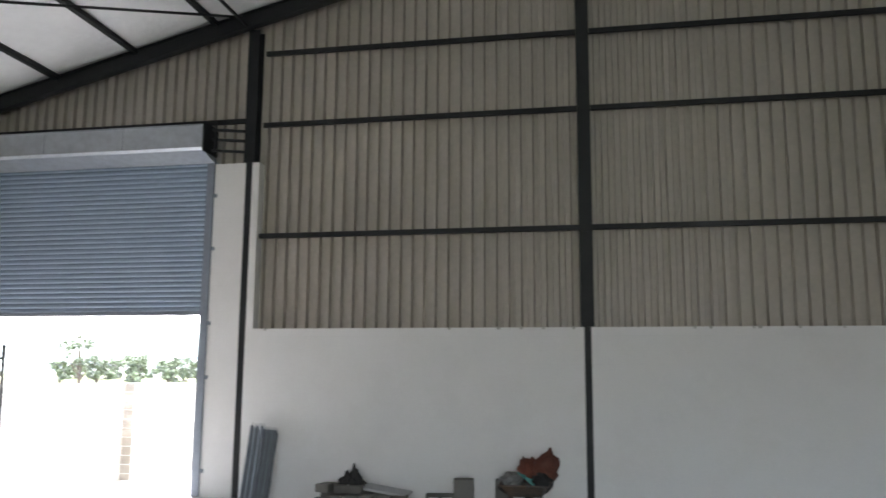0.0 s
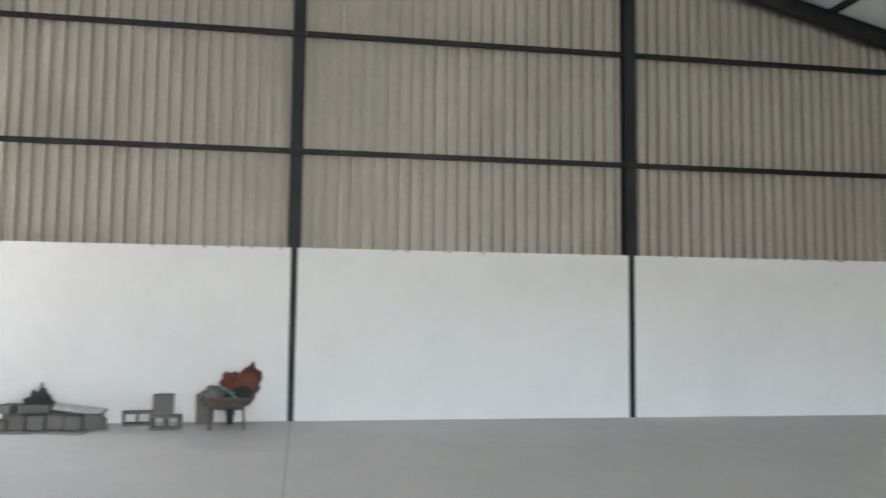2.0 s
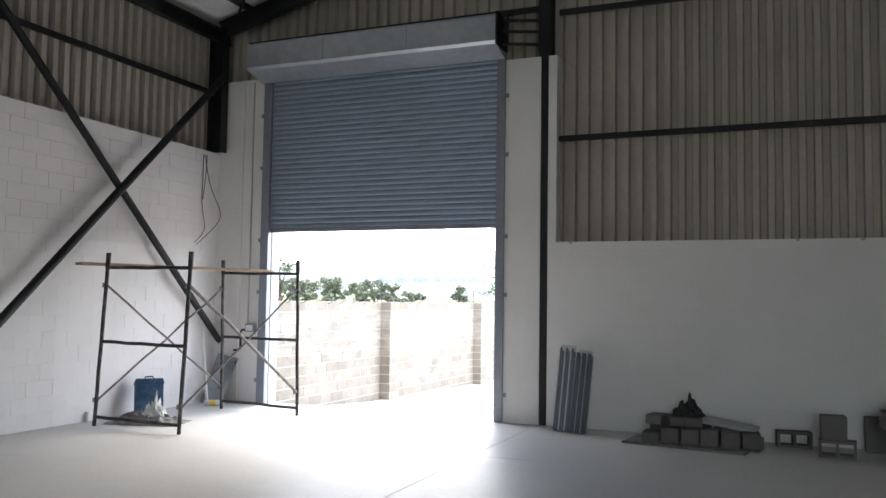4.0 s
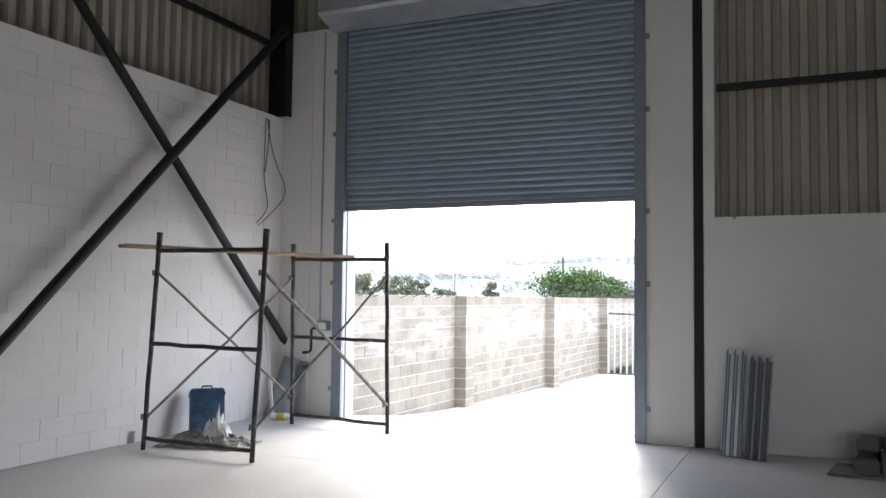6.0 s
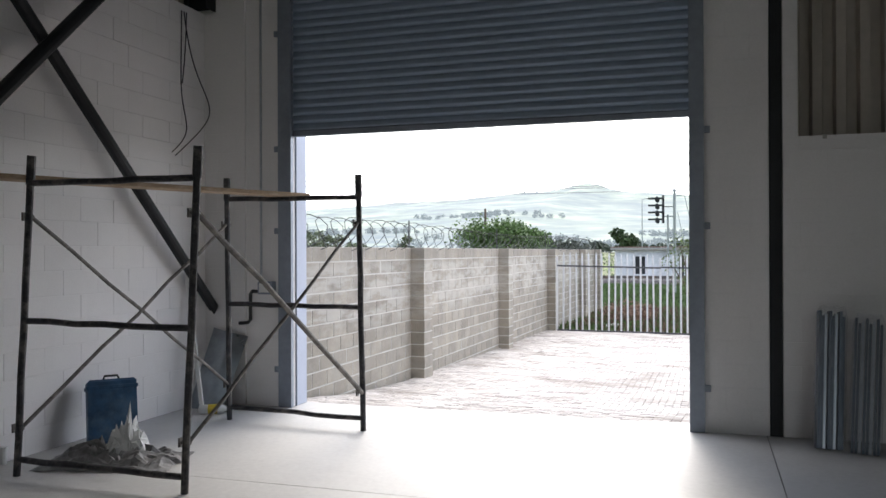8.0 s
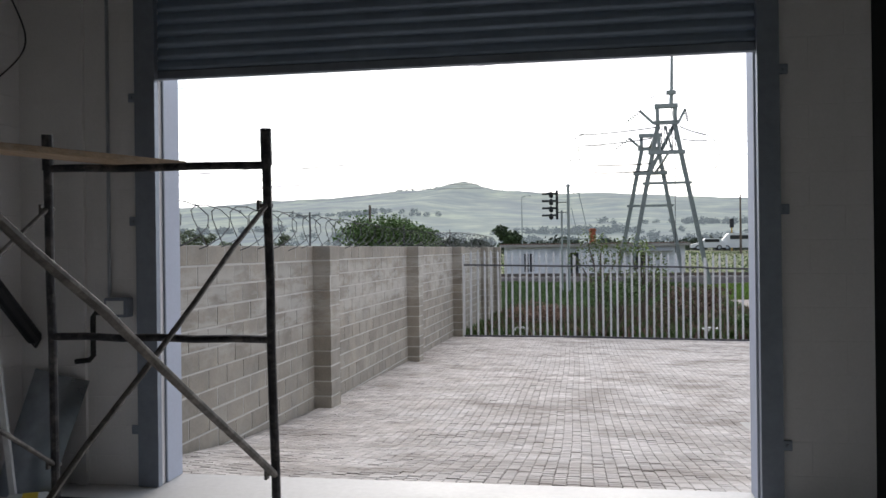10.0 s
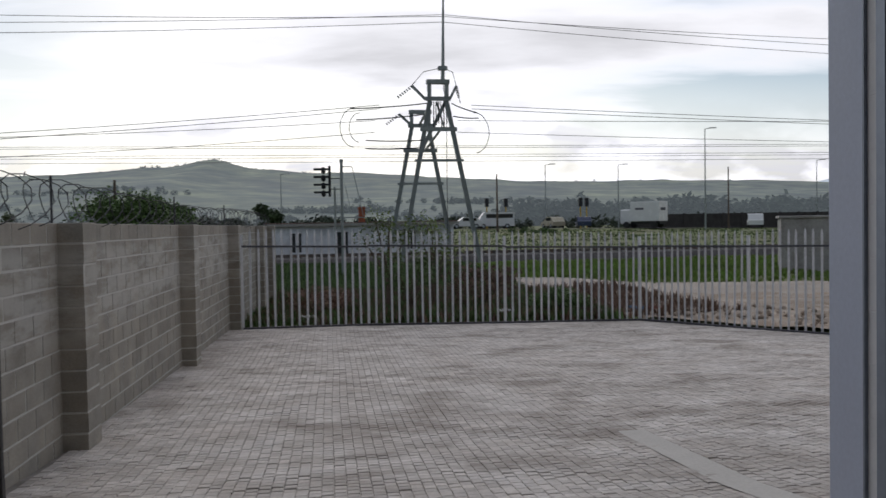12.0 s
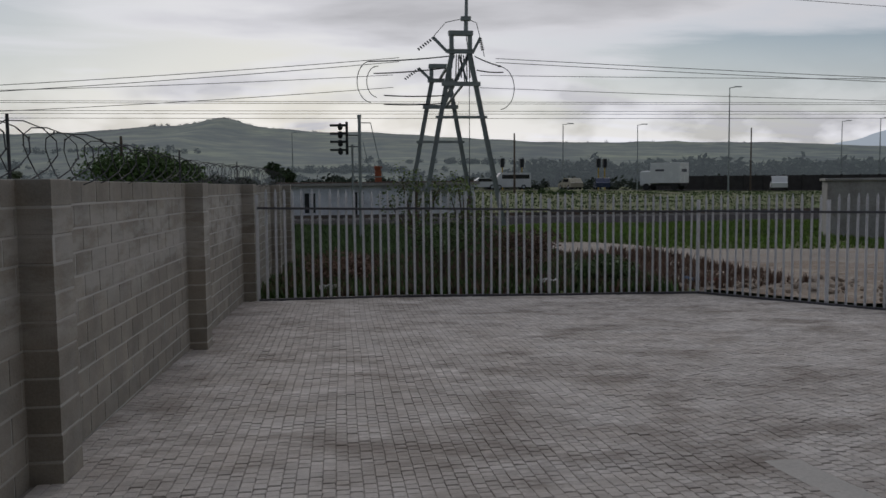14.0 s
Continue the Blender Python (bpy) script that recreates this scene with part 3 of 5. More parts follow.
def slat_mesh():
    mb = Mesh()
    prof = []
    for y, f in ((0.004, 0.0), (-0.012, 0.12), (-0.019, 0.25), (-0.020, 0.34), (-0.016, 0.50), (-0.010, 0.70), (-0.002, 0.88), (0.004, 0.93), (0.004, 1.0)):
        prof.append((y, SL * f))
    k = len(mb.v)
    for y, z in prof:
        mb.v += [(DL - 0.05, y, z), (DR + 0.05, y, z)]
    for i in range(len(prof) - 1):
        a = k + 2 * i
        mb.f.append((a, a + 1, a + 3, a + 2))
    return mb.data("slat", M["slat"], False)


sm = slat_mesh()
for k in range(33):
    o = new("slat", sm)
    o.parent = door
    o.matrix_basis = pose(0, YF + 0.055, 2.79 + k * SL)
part("bottom_rail", Mesh().box(DL - 0.03, YF + 0.03, 2.735, DR + 0.03, YF + 0.075, 2.795, 0.006), "guide", door, "dark grey bottom rail")
for x0, x1 in ((DL - 0.13, DL + 0.015), (DR - 0.015, DR + 0.11)):
    g = Mesh().box(x0, YF - 0.03, 0, x1, YF + 0.02, 5.24, 0.004).box(x0, YF + 0.09, 0, x1, YF + 0.10, 5.2)
    gd = part("guide_rail", g, "guide", door, "grey steel guide channel")
    for z in (0.35, 1.75, 2.58, 3.75, 4.6):
        ex = x0 - 0.05 if x0 < -9 else x1
        cl = Mesh().box(ex, YF - 0.02, z, ex + 0.05, YF - 0.002, z + 0.06, 0.003)
        cl.tube([(ex + 0.025, YF - 0.02, z + 0.03), (ex + 0.025, YF - 0.035, z + 0.03)], 0.01, 6)
        part("clip", cl, "guide", gd)
hood = Mesh()
prof = [(YF - 0.02, 5.16), (YF - 0.42, 5.27), (YF - 0.46, 5.31), (YF - 0.46, 5.66), (YF - 0.44, 5.69), (YF - 0.02, 5.69)]
n = len(prof)
for x in (-9.98, -5.83):
    hood.v += [(x, y, z) for y, z in prof]
for i in range(n):
    j = (i + 1) % n
    hood.f.append((i, j, n + j, n + i))
hood.f += [tuple(reversed(range(n))), tuple(range(n, 2 * n))]
hd = part("hood", hood, "galv", door, "galvanised sheet hood box")
for x in (-8.6, -7.2):
    part("seam", Mesh().box(x, YF - 0.464, 5.31, x + 0.006, YF - 0.459, 5.66), "guide", hd)
part("end_plate", Mesh().box(-5.828, YF - 0.47, 5.25, -5.80, YF - 0.01, 5.72, 0.004), "steel", door, "black end plate")
br = Mesh()
for z in (5.32, 5.5, 5.66):
    br.beam((-5.8, YF - 0.2, z), (-5.3, YF - 0.02, z), 0.03, 0.04)
br.beam((-5.74, YF - 0.2, 5.3), (-5.74, YF - 0.2, 5.78), 0.03, 0.03)
part("bracket", br, "steel", door, "black steel support bracket")

# ---- the yard ----
def yard_z(x, y):
    t = max(0.0, min(1.0, (y - 12.4) / 17))
    pts = ((12.3, -0.02), (13.2, -0.14), (15.0, -0.38), (17.0, -0.51), (23.0, -0.66), (29.5, -0.74), (60, -0.9))
    z = pts[-1][1]
    for (y0, z0), (y1, z1) in zip(pts, pts[1:]):
        if y <= y1:
            z = z0 + (z1 - z0) * max(0, (y - y0) / (y1 - y0))
            break
    return z - 0.024 * (x + 10) * t


FENCE = ((-9.95, 28.35), (-7.08, 29.0), (-3.72, 29.2), (-0.1, 29.55), (3.2, 24.6), (6.6, 19.6))


def beyond_z(x, y):
    pts = ((29, -0.92), (38, -1.0), (47, -0.85), (56, -0.6), (70, -0.5), (90, 0.3), (106, 0.95), (150, 1.0), (400, 1.0))
    z = pts[-1][1]
    for (y0, z0), (y1, z1) in zip(pts, pts[1:]):
        if y <= y1:
            z = z0 + (z1 - z0) * max(0, (y - y0) / (y1 - y0))
            break
    return z - (0.012 * (x - 10) * min(1, max(0, (y - 60) / 50)) if y < 400 else 0) * max(0, 1 - max(0, y - 150) / 250)


def in_yard(x, y):
    if y < 12.3 or x < -10.5:
        return False
    for (x0, y0), (x1, y1) in zip(FENCE, FENCE[1:]):
        if x0 <= x <= x1:
            return y < y0 + (y1 - y0) * (x - x0) / (x1 - x0)
    return x < -9.9 and y < 28.35


def ground_z(x, y):
    if in_yard(x, y - 0.4) or y < 25:
        return yard_z(max(x, -10.5), max(12.3, y)) - 0.10
    return beyond_z(x, y)


def ground_mesh():
    """One sheet to the horizon, finer near the yard."""
    def axis(lo, hi, near0, near1, fine):
        out, v = [], near0
        while v < near1:
            out.append(v)
            v += fine
        step = fine
        while v < hi:
            out.append(v)
            step *= 1.18
            v += step
        out.append(hi)
        v, step = near0 - fine, fine
        while v > lo:
            out.insert(0, v)
            step *= 1.18
            v -= step
        out.insert(0, lo)
        return out
    ax, ay = axis(-2500, 2500, -22, 30, 0.8), axis(12.37, 2600, 12.37, 62, 0.8)
    mb = Mesh()
    for y in ay:
        for x in ax:
            z = ground_z(x, y)
            if y > 32:
                z += 0.12 * noise.noise(Vector((x * 0.3, y * 0.3, 0)))
            mb.v.append((x, y, z))
    nx = len(ax)
    for j in range(len(ay) - 1):
        for i in range(nx - 1):
            a = j * nx + i
            mb.f.append((a, a + 1, a + nx + 1, a + nx))
    return mb


ground = structure("ground", ground_mesh(), "earth", "rough green and brown veld ground", "ground", True)
# ground beside and behind the hall
structure("ground_apron", Mesh().box(-2500, -2500, -0.6, 2500, YB - 0.3, -0.3), "earth", "bare ground behind the hall", "ground")

# bed under the pavers
bed = Mesh()
def bed_fn(u, v):
    y = 12.37 + v * 17.2
    x = -10.5 + u * 18
    return (x, y, yard_z(x, y) - 0.015)
bed.grid(36, 40, bed_fn)
bed.f = [f for f in bed.f if in_yard(sum(bed.v[i][0] for i in f) / 4, sum(bed.v[i][1] for i in f) / 4)]
pavement = structure("pavement", bed, "sand", "worn grey-brown concrete block paving, sloping from the door", "paving", True)

# cast strip across the yard
part("concrete_strip", Mesh().grid(2, 24, lambda u, v: (-5.12 + 0.29 * u, 12.7 + v * 4.5, yard_z(-5.0, 12.7 + v * 4.5) + 0.006)), "strip", pavement, "smooth cast concrete strip")

# ---- boundary wall ----
WTOP = 1.64


def wall_x(y):
    return -10.47 + 0.0205 * (y - 17.4)


boundary_wall = structure("boundary_wall", Mesh().quad((0, 0, 0), (0, 0, 0.001), (0, 0.001, 0)), "mortar", "grey-brown concrete block boundary wall with piers and razor wire", "wall")
PIERS = (17.62, 23.2, 28.63, 34.1, 37.6)
core = Mesh()
for k in range(44):
    y0, y1 = YO + 0.02 + k * 0.6, YO + 0.02 + (k + 1) * 0.6
    x0, x1 = wall_x(y0) - 0.004, wall_x(y1) - 0.004
    za = -1.5
    core.quad((x0, y0, za), (x0, y0, WTOP - 0.008), (x1, y1, WTOP - 0.008), (x1, y1, za))
    core.quad((x0, y0, WTOP - 0.008), (x0 - 0.17, y0, WTOP - 0.008), (x1 - 0.17, y1, WTOP - 0.008), (x1, y1, WTOP - 0.008))
    core.quad((x0 - 0.17, y0, za), (x1 - 0.17, y1, za), (x1 - 0.17, y1, WTOP - 0.008), (x0 - 0.17, y0, WTOP - 0.008))
part("mortar_bed", core, "mortar", boundary_wall, "recessed pale mortar")

# ---- palisade fence ----
def pale_mesh():
    """W-profile pale with a pointed head."""
    mb = Mesh()
    h = 2.3
    prof = [(-0.026, 0.0), (-0.015, -0.016), (0.0, -0.005), (0.015, -0.016), (0.026, 0.0)]
    for z, s in ((0, 1), (h - 0.10, 1), (h, 0.25)):
        mb.v += [(x * s, y * s, z) for x, y in prof]
        mb.v += [(x * s, y * s + 0.004, z) for x, y in prof]
    for r in range(2):
        a, b = r * 10, r * 10 + 10
        for i in range(4):
            mb.f.append((a + i, a + i + 1, b + i + 1, b + i))
            mb.f.append((a + 5 + i + 1, a + 5 + i, b + 5 + i, b + 5 + i + 1))
        mb.f.append((a, b, b + 5, a + 5))
        mb.f.append((a + 4, a + 9, b + 9, b + 4))
    return mb.data("pale", M["fence"])


pm = pale_mesh()
post_me = Mesh().box(-0.03, -0.03, -0.3, 0.03, 0.03, 2.2, 0.004).data("post", M["fence"])
npale = 0
for k, ((x0, y0), (x1, y1)) in enumerate(zip(FENCE, FENCE[1:])):
    a, b = Vector((x0, y0, 0)), Vector((x1, y1, 0))
    d = b - a
    L = d.length
    yaw = math.degrees(math.atan2(d.y, d.x))
    bays = max(1, round(L / 3.3)) if k >= 3 else 1
    for j in range(bays):
        pa, pb = a + d * (j / bays), a + d * ((j + 1) / bays)
        za, zb = (yard_z(pa.x, min(pa.y, 29.2)) - 0.05, yard_z(pb.x, min(pb.y, 29.2)) - 0.05)
        bay = empty("fence_panel", pose(pa.x, pa.y, za, 0, 0, yaw), "galvanised steel palisade fence panel at the yard edge", "fence", "palisade fence")
        l = (pb - pa).length
        po = new("post", post_me)
        po.parent = bay
        po.matrix_basis = pose(0, -0.02, 0)
        dz = zb - za
        part("top_rail", Mesh().beam((0, -0.045, 1.93 + 0.02 * (k % 2)), (l, -0.045, 1.93 + dz + 0.02 * (k % 2)), 0.045, 0.045), "rail", bay, "dark top rail")
        part("bottom_rail", Mesh().beam((0, -0.045, 0.07), (l, -0.045, 0.07 + dz), 0.045, 0.05), "rail", bay, "dark bottom rail")
        npal = round(l / 0.187)
        for i in range(1, npal):
            o = new("pale", pm)
            o.parent = bay
            o.matrix_basis = pose(l * i / npal + rnd(-0.008, 0.008), 0, dz * i / npal + 0.02 + rnd(-0.012, 0.012), rnd(-0.4, 0.4), rnd(-0.5, 0.5), rnd(-4, 4))

# ---- razor wire along the wall ----
wire_mb = Mesh()
pts = []
turns = 54
for i in range(turns * 14):
    g = 2 * math.pi * i / 14
    y = 12.6 + 25 * i / (turns * 14)
    r = 0.20 + 0.04 * math.sin(i * 0.013) + 0.015 * math.sin(g * 0.37)
    pts.append((wall_x(y) - 0.09 + math.cos(g) * r, y + 0.16 * math.sin(g * 2 + 1), WTOP + 0.17 + math.sin(g) * r))
wire_mb.tube(pts, 0.0055, 4)
rw = tagged(part("razor_wire", wire_mb, "wire"), "dark coiled razor wire along the wall top", "razor wire")
barbs = Mesh()
for i in range(0, len(pts), 3):
    p = Vector(pts[i])
    q = Vector((rnd(-1, 1), rnd(-1, 1), rnd(-1, 1))).normalized() * 0.022
    barbs.beam(p - q, p + q, 0.012, 0.002)
part("barb", barbs, "wire", rw)["kind"] = "stuff"
for y in (17.6, 23.2, 28.6):
    part("stay", Mesh().tube([(wall_x(y) - 0.1, y, WTOP - 0.05), (wall_x(y) - 0.1, y, WTOP + 0.45)], 0.012, 6), "wire", rw)

# ---- plants ----
def leaves(mb, centre, radius, count, size, squash=1.0, seed=0, shell=0.35):
    rng = random.Random(seed)
    for _ in range(count):
        d = Vector((rng.gauss(0, 1), rng.gauss(0, 1), rng.gauss(0, 1))).normalized()
        lump = 0.72 + 0.5 * noise.noise(d * 2.1 + Vector((seed, 0, 0)))
        r = radius * lump * (shell + (1 - shell) * rng.random() ** 0.5)
        p = Vector(centre) + Vector((d.x * r, d.y * r, d.z * r * squash))
        a = Vector((rng.gauss(0, 1), rng.gauss(0, 1), rng.gauss(0, 0.7))).normalized()
        b = a.cross(Vector((rng.gauss(0, 1), rng.gauss(0, 1), rng.gauss(0, 1)))).normalized()
        s = size * rng.uniform(0.6, 1.4)
        k = len(mb.v)
        mb.v += [tuple(p - a * s), tuple(p + b * s * 0.45), tuple(p + a * s), tuple(p - b * s * 0.45)]
        mb.f.append((k, k + 1, k + 2, k + 3))


def tree(name, x, y, z, h, spread, leafmat, label, count=1500, leaf=0.06, clumps=7, seed=1, category="tree", squash=0.8):
    t = empty(name, pose(x, y, z), label, category)
    rng = random.Random(seed)
    tr = Mesh()
    tr.tube([(0, 0, -0.2), (rng.uniform(-.1, .1), 0, h * 0.3), (rng.uniform(-.15, .15), .05, h * 0.75)], [0.03 * h, 0.022 * h, 0.008 * h], 7)
    cr, limbs = Mesh(), []
    for k in range(clumps):
        g = 2 * math.pi * k / clumps + rng.uniform(-.4, .4)
        rr = spread * rng.uniform(0.25, 0.75)
        c = (math.cos(g) * rr, math.sin(g) * rr, h * rng.uniform(0.45, 0.88))
        limbs.append(Mesh().tube([(0, 0, h * rng.uniform(0.12, 0.4)), (c[0] * .5, c[1] * .5, c[2] * 0.72), c], [0.012 * h, 0.008 * h, 0.004 * h], 5))
        leaves(cr, c, spread * rng.uniform(0.35, 0.6), count // clumps, leaf, squash, seed * 31 + k)
    part("trunk", tr, "bark", t)
    for lm in limbs:
        part("limb", lm, "bark", t)
    part("crown", cr, leafmat, t)
    return t


tree("bush", -19.3, 62.3, -0.6, 4.3, 3.7, "leaf", "dense green rounded bush behind the wall", 16000, 0.13, 18, 3, "bush", 0.62)
tree("sapling", -6.3, 33.6, -0.9, 3.1, 1.0, "leaf2", "tall feathery pale green weed tree by the fence", 1000, 0.05, 12, 5, "tree", 1.3)
tree("sapling", -4.9, 33.9, -0.9, 2.9, 0.9, "leaf2", "tall feathery pale green weed tree by the fence", 850, 0.05, 11, 8, "tree", 1.3)
tree("shrub", -5.8, 31.5, -0.95, 1.7, 1.1, "leaf", "tangled green shrub against the fence", 1500, 0.045, 9, 11, "bush", 1.0)
tree("shrub", -1.9, 31.0, -1.0, 0.8, 0.9, "leaf", "low dark green weeds against the fence", 1800, 0.06, 8, 14, "bush", 0.6)
tree("shrub", -3.4, 33.4, -1.0, 1.3, 1.5, "dry", "dry reddish brown shrub behind the fence", 2400, 0.05, 10, 17, "bush", 0.6)
tree("shrub", -8.2, 32.6, -0.95, 0.9, 1.2, "dry", "dry reddish brown shrub behind the fence", 1500, 0.05, 8, 19, "bush", 0.6)
for k in range(17):
    # row of tall gum trees far behind the wall
    g = radians(-35.0 + k * 0.68 + 0.25 * math.sin(k * 2.3))
    d = 112 + 9 * math.sin(k * 1.7)
    h = (8.6 if k == 2 else 4.6 + 0.9 * math.sin(k * 2.9)) if k < 14 else 3.4
    tree("gum_tree", -1.7 + d * math.sin(g), 0.6 + d * math.cos(g), -0.6, h, h * 0.33, "gum", "tall gum tree beyond the boundary wall, grey-green leaves paled for haze", 1100, 0.2, 9, 40 + k, "tree", 0.75)
tree("gum_tree", -42.0, 102.0, -0.6, 5.0, 1.4, "gum", "lone small gum tree beyond the boundary wall", 500, 0.3, 6, 77, "tree", 0.7)
tree("tree", -13.8, 92, -0.4, 4.4, 1.8, "darkleaf", "small dark round tree behind the old building", 1200, 0.25, 8, 23)


def tufts(name, mat, label, region, count, h, seed):
    rng = random.Random(seed)
    mb = Mesh()
    for _ in range(count):
        x, y = region(rng)
        if in_yard(x, y - 0.15):
            continue
        z = beyond_z(x, y)
        if y > 32:
            z += 0.12 * noise.noise(Vector((x * 0.3, y * 0.3, 0)))
        for b in range(4):
            g = rng.uniform(0, 6.28)
            s = h * rng.uniform(0.5, 1.2)
            w = 0.03 * (1 + y / 60)
            dx, dy = math.cos(g), math.sin(g)
            mb.quad((x - dy * w, y + dx * w, z - 0.03), (x + dy * w, y - dx * w, z - 0.03), (x + dx * s * 0.5, y + dy * s * 0.5, z + s))
    return tagged(part(name, mb, mat), label, "grass", kind="stuff")


def track_far(x):
    return max(45.0 - 0.45 * max(0, x) + 0.5 * math.sin(x * 0.7 + 1), 17.8)


def verge(r):
    x = r.uniform(-3, 44)
    y0 = track_far(x)
    return x, y0 - 0.3 + r.random() ** 0.8 * (55 - y0)


tufts("grass", "grass", "bright green grass tufts along the track", verge, 24000, 0.17, 1)
tufts("grass", "leaf", "mixed green weeds behind the fence", lambda r: (r.uniform(-13, -0.5), r.uniform(29.6, 55)), 20000, 0.26, 2)
tufts("weeds", "dry", "dry brown weeds behind the fence", lambda r: (r.uniform(-10, 3), r.uniform(29.6, 40)), 3200, 0.30, 3)
tufts("grass", "leaf", "rough green grass beyond the railway", lambda r: (r.uniform(-25, 70), r.uniform(62, 104)), 16000, 0.11, 4)

# gravel track and rubble beyond the fence
tr = Mesh()
def track(u, v):
    x = -4 + u * 60
    near = 36.5 - 0.42 * max(0, x - 3) + 0.6 * math.sin(x * 0.5)
    near, far = max(near, 12.8), track_far(x)
    y = near + (far - near) * v
    return (x, y, ground_z(x, y) + 0.02 + (0.12 * noise.noise(Vector((x * 0.3, y * 0.3, 0))) if y > 32 else 0))
tr.grid(90, 10, track)
structure("track", tr, "path", "pale gravel service track beyond the fence", "track", True)
dt = Mesh()
def dirt(u, v):
    x = -2 + u * 22
    y0 = (29.7 if x < 0 else 29.6 - 1.5 * x) + 0.2
    y1 = 36.7 - 0.42 * max(0, x - 3)
    y = y0 + (y1 - y0) * v
    y = max(y, 13)
    edge = min(1, 4 * u) * min(1, 4 * (1 - u))
    return (x, y, ground_z(x, y) + 0.012 + edge * (0.06 + 0.10 * noise.noise(Vector((x * 0.9, y * 0.9, 4)))))
dt.grid(60, 20, dirt)
structure("bare_earth", dt, "dirt", "bare brown earth with rubble", "ground", True)
rb = Mesh()
rng = random.Random(9)
for _ in range(650):
    x = rng.uniform(-1.5, 14)
    y = (29.9 if x < 0 else 29.8 - 1.5 * x) + rng.uniform(0.3, 6.5)
    y = max(y, 14)
    s = rng.uniform(0.015, 0.065)
    rb.box(-s, -s * rng.uniform(.5, 1), -s, s, s * rng.uniform(.5, 1), s * rng.uniform(.3, .9), s * 0.25,
           pose(x, y, ground_z(x, y) + 0.12, rng.uniform(-30, 30), rng.uniform(-30, 30), rng.uniform(0, 360)))
tagged(part("rubble", rb, "dirt"), "broken concrete rubble scattered on earth", "rubble", kind="stuff")
for x, y, mt, lb in ((-8.6, 30.6, "white", "crumpled white plastic litter in the weeds"), (-3.4, 30.6, "white", "crumpled white plastic litter in the weeds"), (0.5, 30.2, "sack", "orange plastic litter on the rubble"), (0.1, 30.4, "bluebox", "blue plastic litter on the rubble"), (3.6, 26.6, "white", "white plastic litter on the rubble")):
    lm = Mesh()
    lm.grid(5, 5, lambda u, v: ((u - .5) * .4, (v - .5) * .25, 0.02 + 0.12 * noise.noise(Vector((u * 4 + x, v * 4, y))) + 0.08))
    tagged(part("litter", lm, mt, m=pose(x, y, ground_z(x, y) + 0.1)), lb, "litter")

# ---- railway ----
emb = Mesh()
RAILY = 57.5
for x0 in range(-70, 110, 6):
    x1 = x0 + 6
    z0, z1 = beyond_z(x0, RAILY) - 0.05, beyond_z(x1, RAILY) - 0.05
    for (ya, ha), (yb, hb) in (((-2.6, 0), (-1.7, .42)), ((-1.7, .42), (1.7, .42)), ((1.7, .42), (2.6, 0))):
        emb.quad((x0, RAILY + ya, z0 + ha), (x1, RAILY + ya, z1 + ha), (x1, RAILY + yb, z1 + hb), (x0, RAILY + yb, z0 + hb))
railway = structure("railway", emb, "ballast", "dark railway ballast bank with two rails", "railway")
for dy in (-0.55, 0.55):
    rl = Mesh()
    for x0 in range(-70, 110, 6):
        rl.beam((x0, RAILY + dy, beyond_z(x0, RAILY) + .52), (x0 + 6, RAILY + dy, beyond_z(x0 + 6, RAILY) + .52), 0.07, 0.15)
    part("rail", rl, "barrow", railway, "rusty steel rail")
sl = Mesh()
for k in range(180):
    x = -60 + k * 0.7
    z = beyond_z(x, RAILY) + 0.36
    sl.box(x, RAILY - 1.1, z, x + 0.25, RAILY + 1.1, z + 0.1)
part("sleeper", sl, "concrete", railway)["kind"] = "stuff"

# ---- old railway building ----
bz = -0.75
house = empty("old_building", pose(0, 62, bz), "long derelict white plastered railway building with a rusty flat roof", "building")
H = 2.45
wl = Mesh()
openings = ((-10.15, 0.75, 0.75, 1.95), (-7.25, 0.8, 0.0, 2.0), (-2.95, 0.85, 0.85, 1.95), (-8.9, 0.0, 0, 0))
edges, cur = [], -11.8
for cx, w, zb, zt in sorted(openings[:3]):
    wl.box(cur, 0, -0.3, cx - w / 2, 0.22, H)
    wl.box(cx - w / 2, 0, zt, cx + w / 2, 0.22, H)
    if zb > 0:
        wl.box(cx - w / 2, 0, -0.3, cx + w / 2, 0.22, zb)
    cur = cx + w / 2
wl.box(cur, 0, -0.3, -0.1, 0.22, H)
wl.box(-11.8, 5.8, -0.3, -0.1, 6.0, H).box(-11.8, 0.22, -0.3, -11.6, 5.8, H).box(-0.3, 0.22, -0.3, -0.1, 5.8, H)
part("wall", wl, "plaster", house)
for cx, w, zb, zt in openings[:3]:
    wd = part("window" if zb > 0 else "door", Mesh().box(cx - w / 2, 0.12, zb, cx + w / 2, 0.16, zt), "void", house, "dark broken opening")
    part("frame", Mesh().box(cx - 0.04, 0.06, zb, cx + 0.04, 0.12, zt).box(cx - w / 2, 0.06, zb, cx - w / 2 + 0.05, 0.12, zt).box(cx + w / 2 - 0.05, 0.06, zb, cx + w / 2, 0.12, zt), "plaster", wd)
rf = Mesh()
rf.box(-12.1, -0.35, H + 0.01, 0.2, 6.3, H + 0.13)
for k in range(61):
    x = -12.1 + k * 0.2
    rf.box(x, -0.38, H + 0.13, x + 0.09, 6.3, H + 0.17)
roof = part("roof", rf, "tile", house, "rusty corrugated roof")
part("chimney", Mesh().box(-6.15, 1.0, H + 0.12, -5.75, 1.4, H + 1.15, 0.02).box(-6.2, 0.95, H + 1.0, -5.7, 1.45, H + 1.1), "orange", roof, "orange brick chimney")
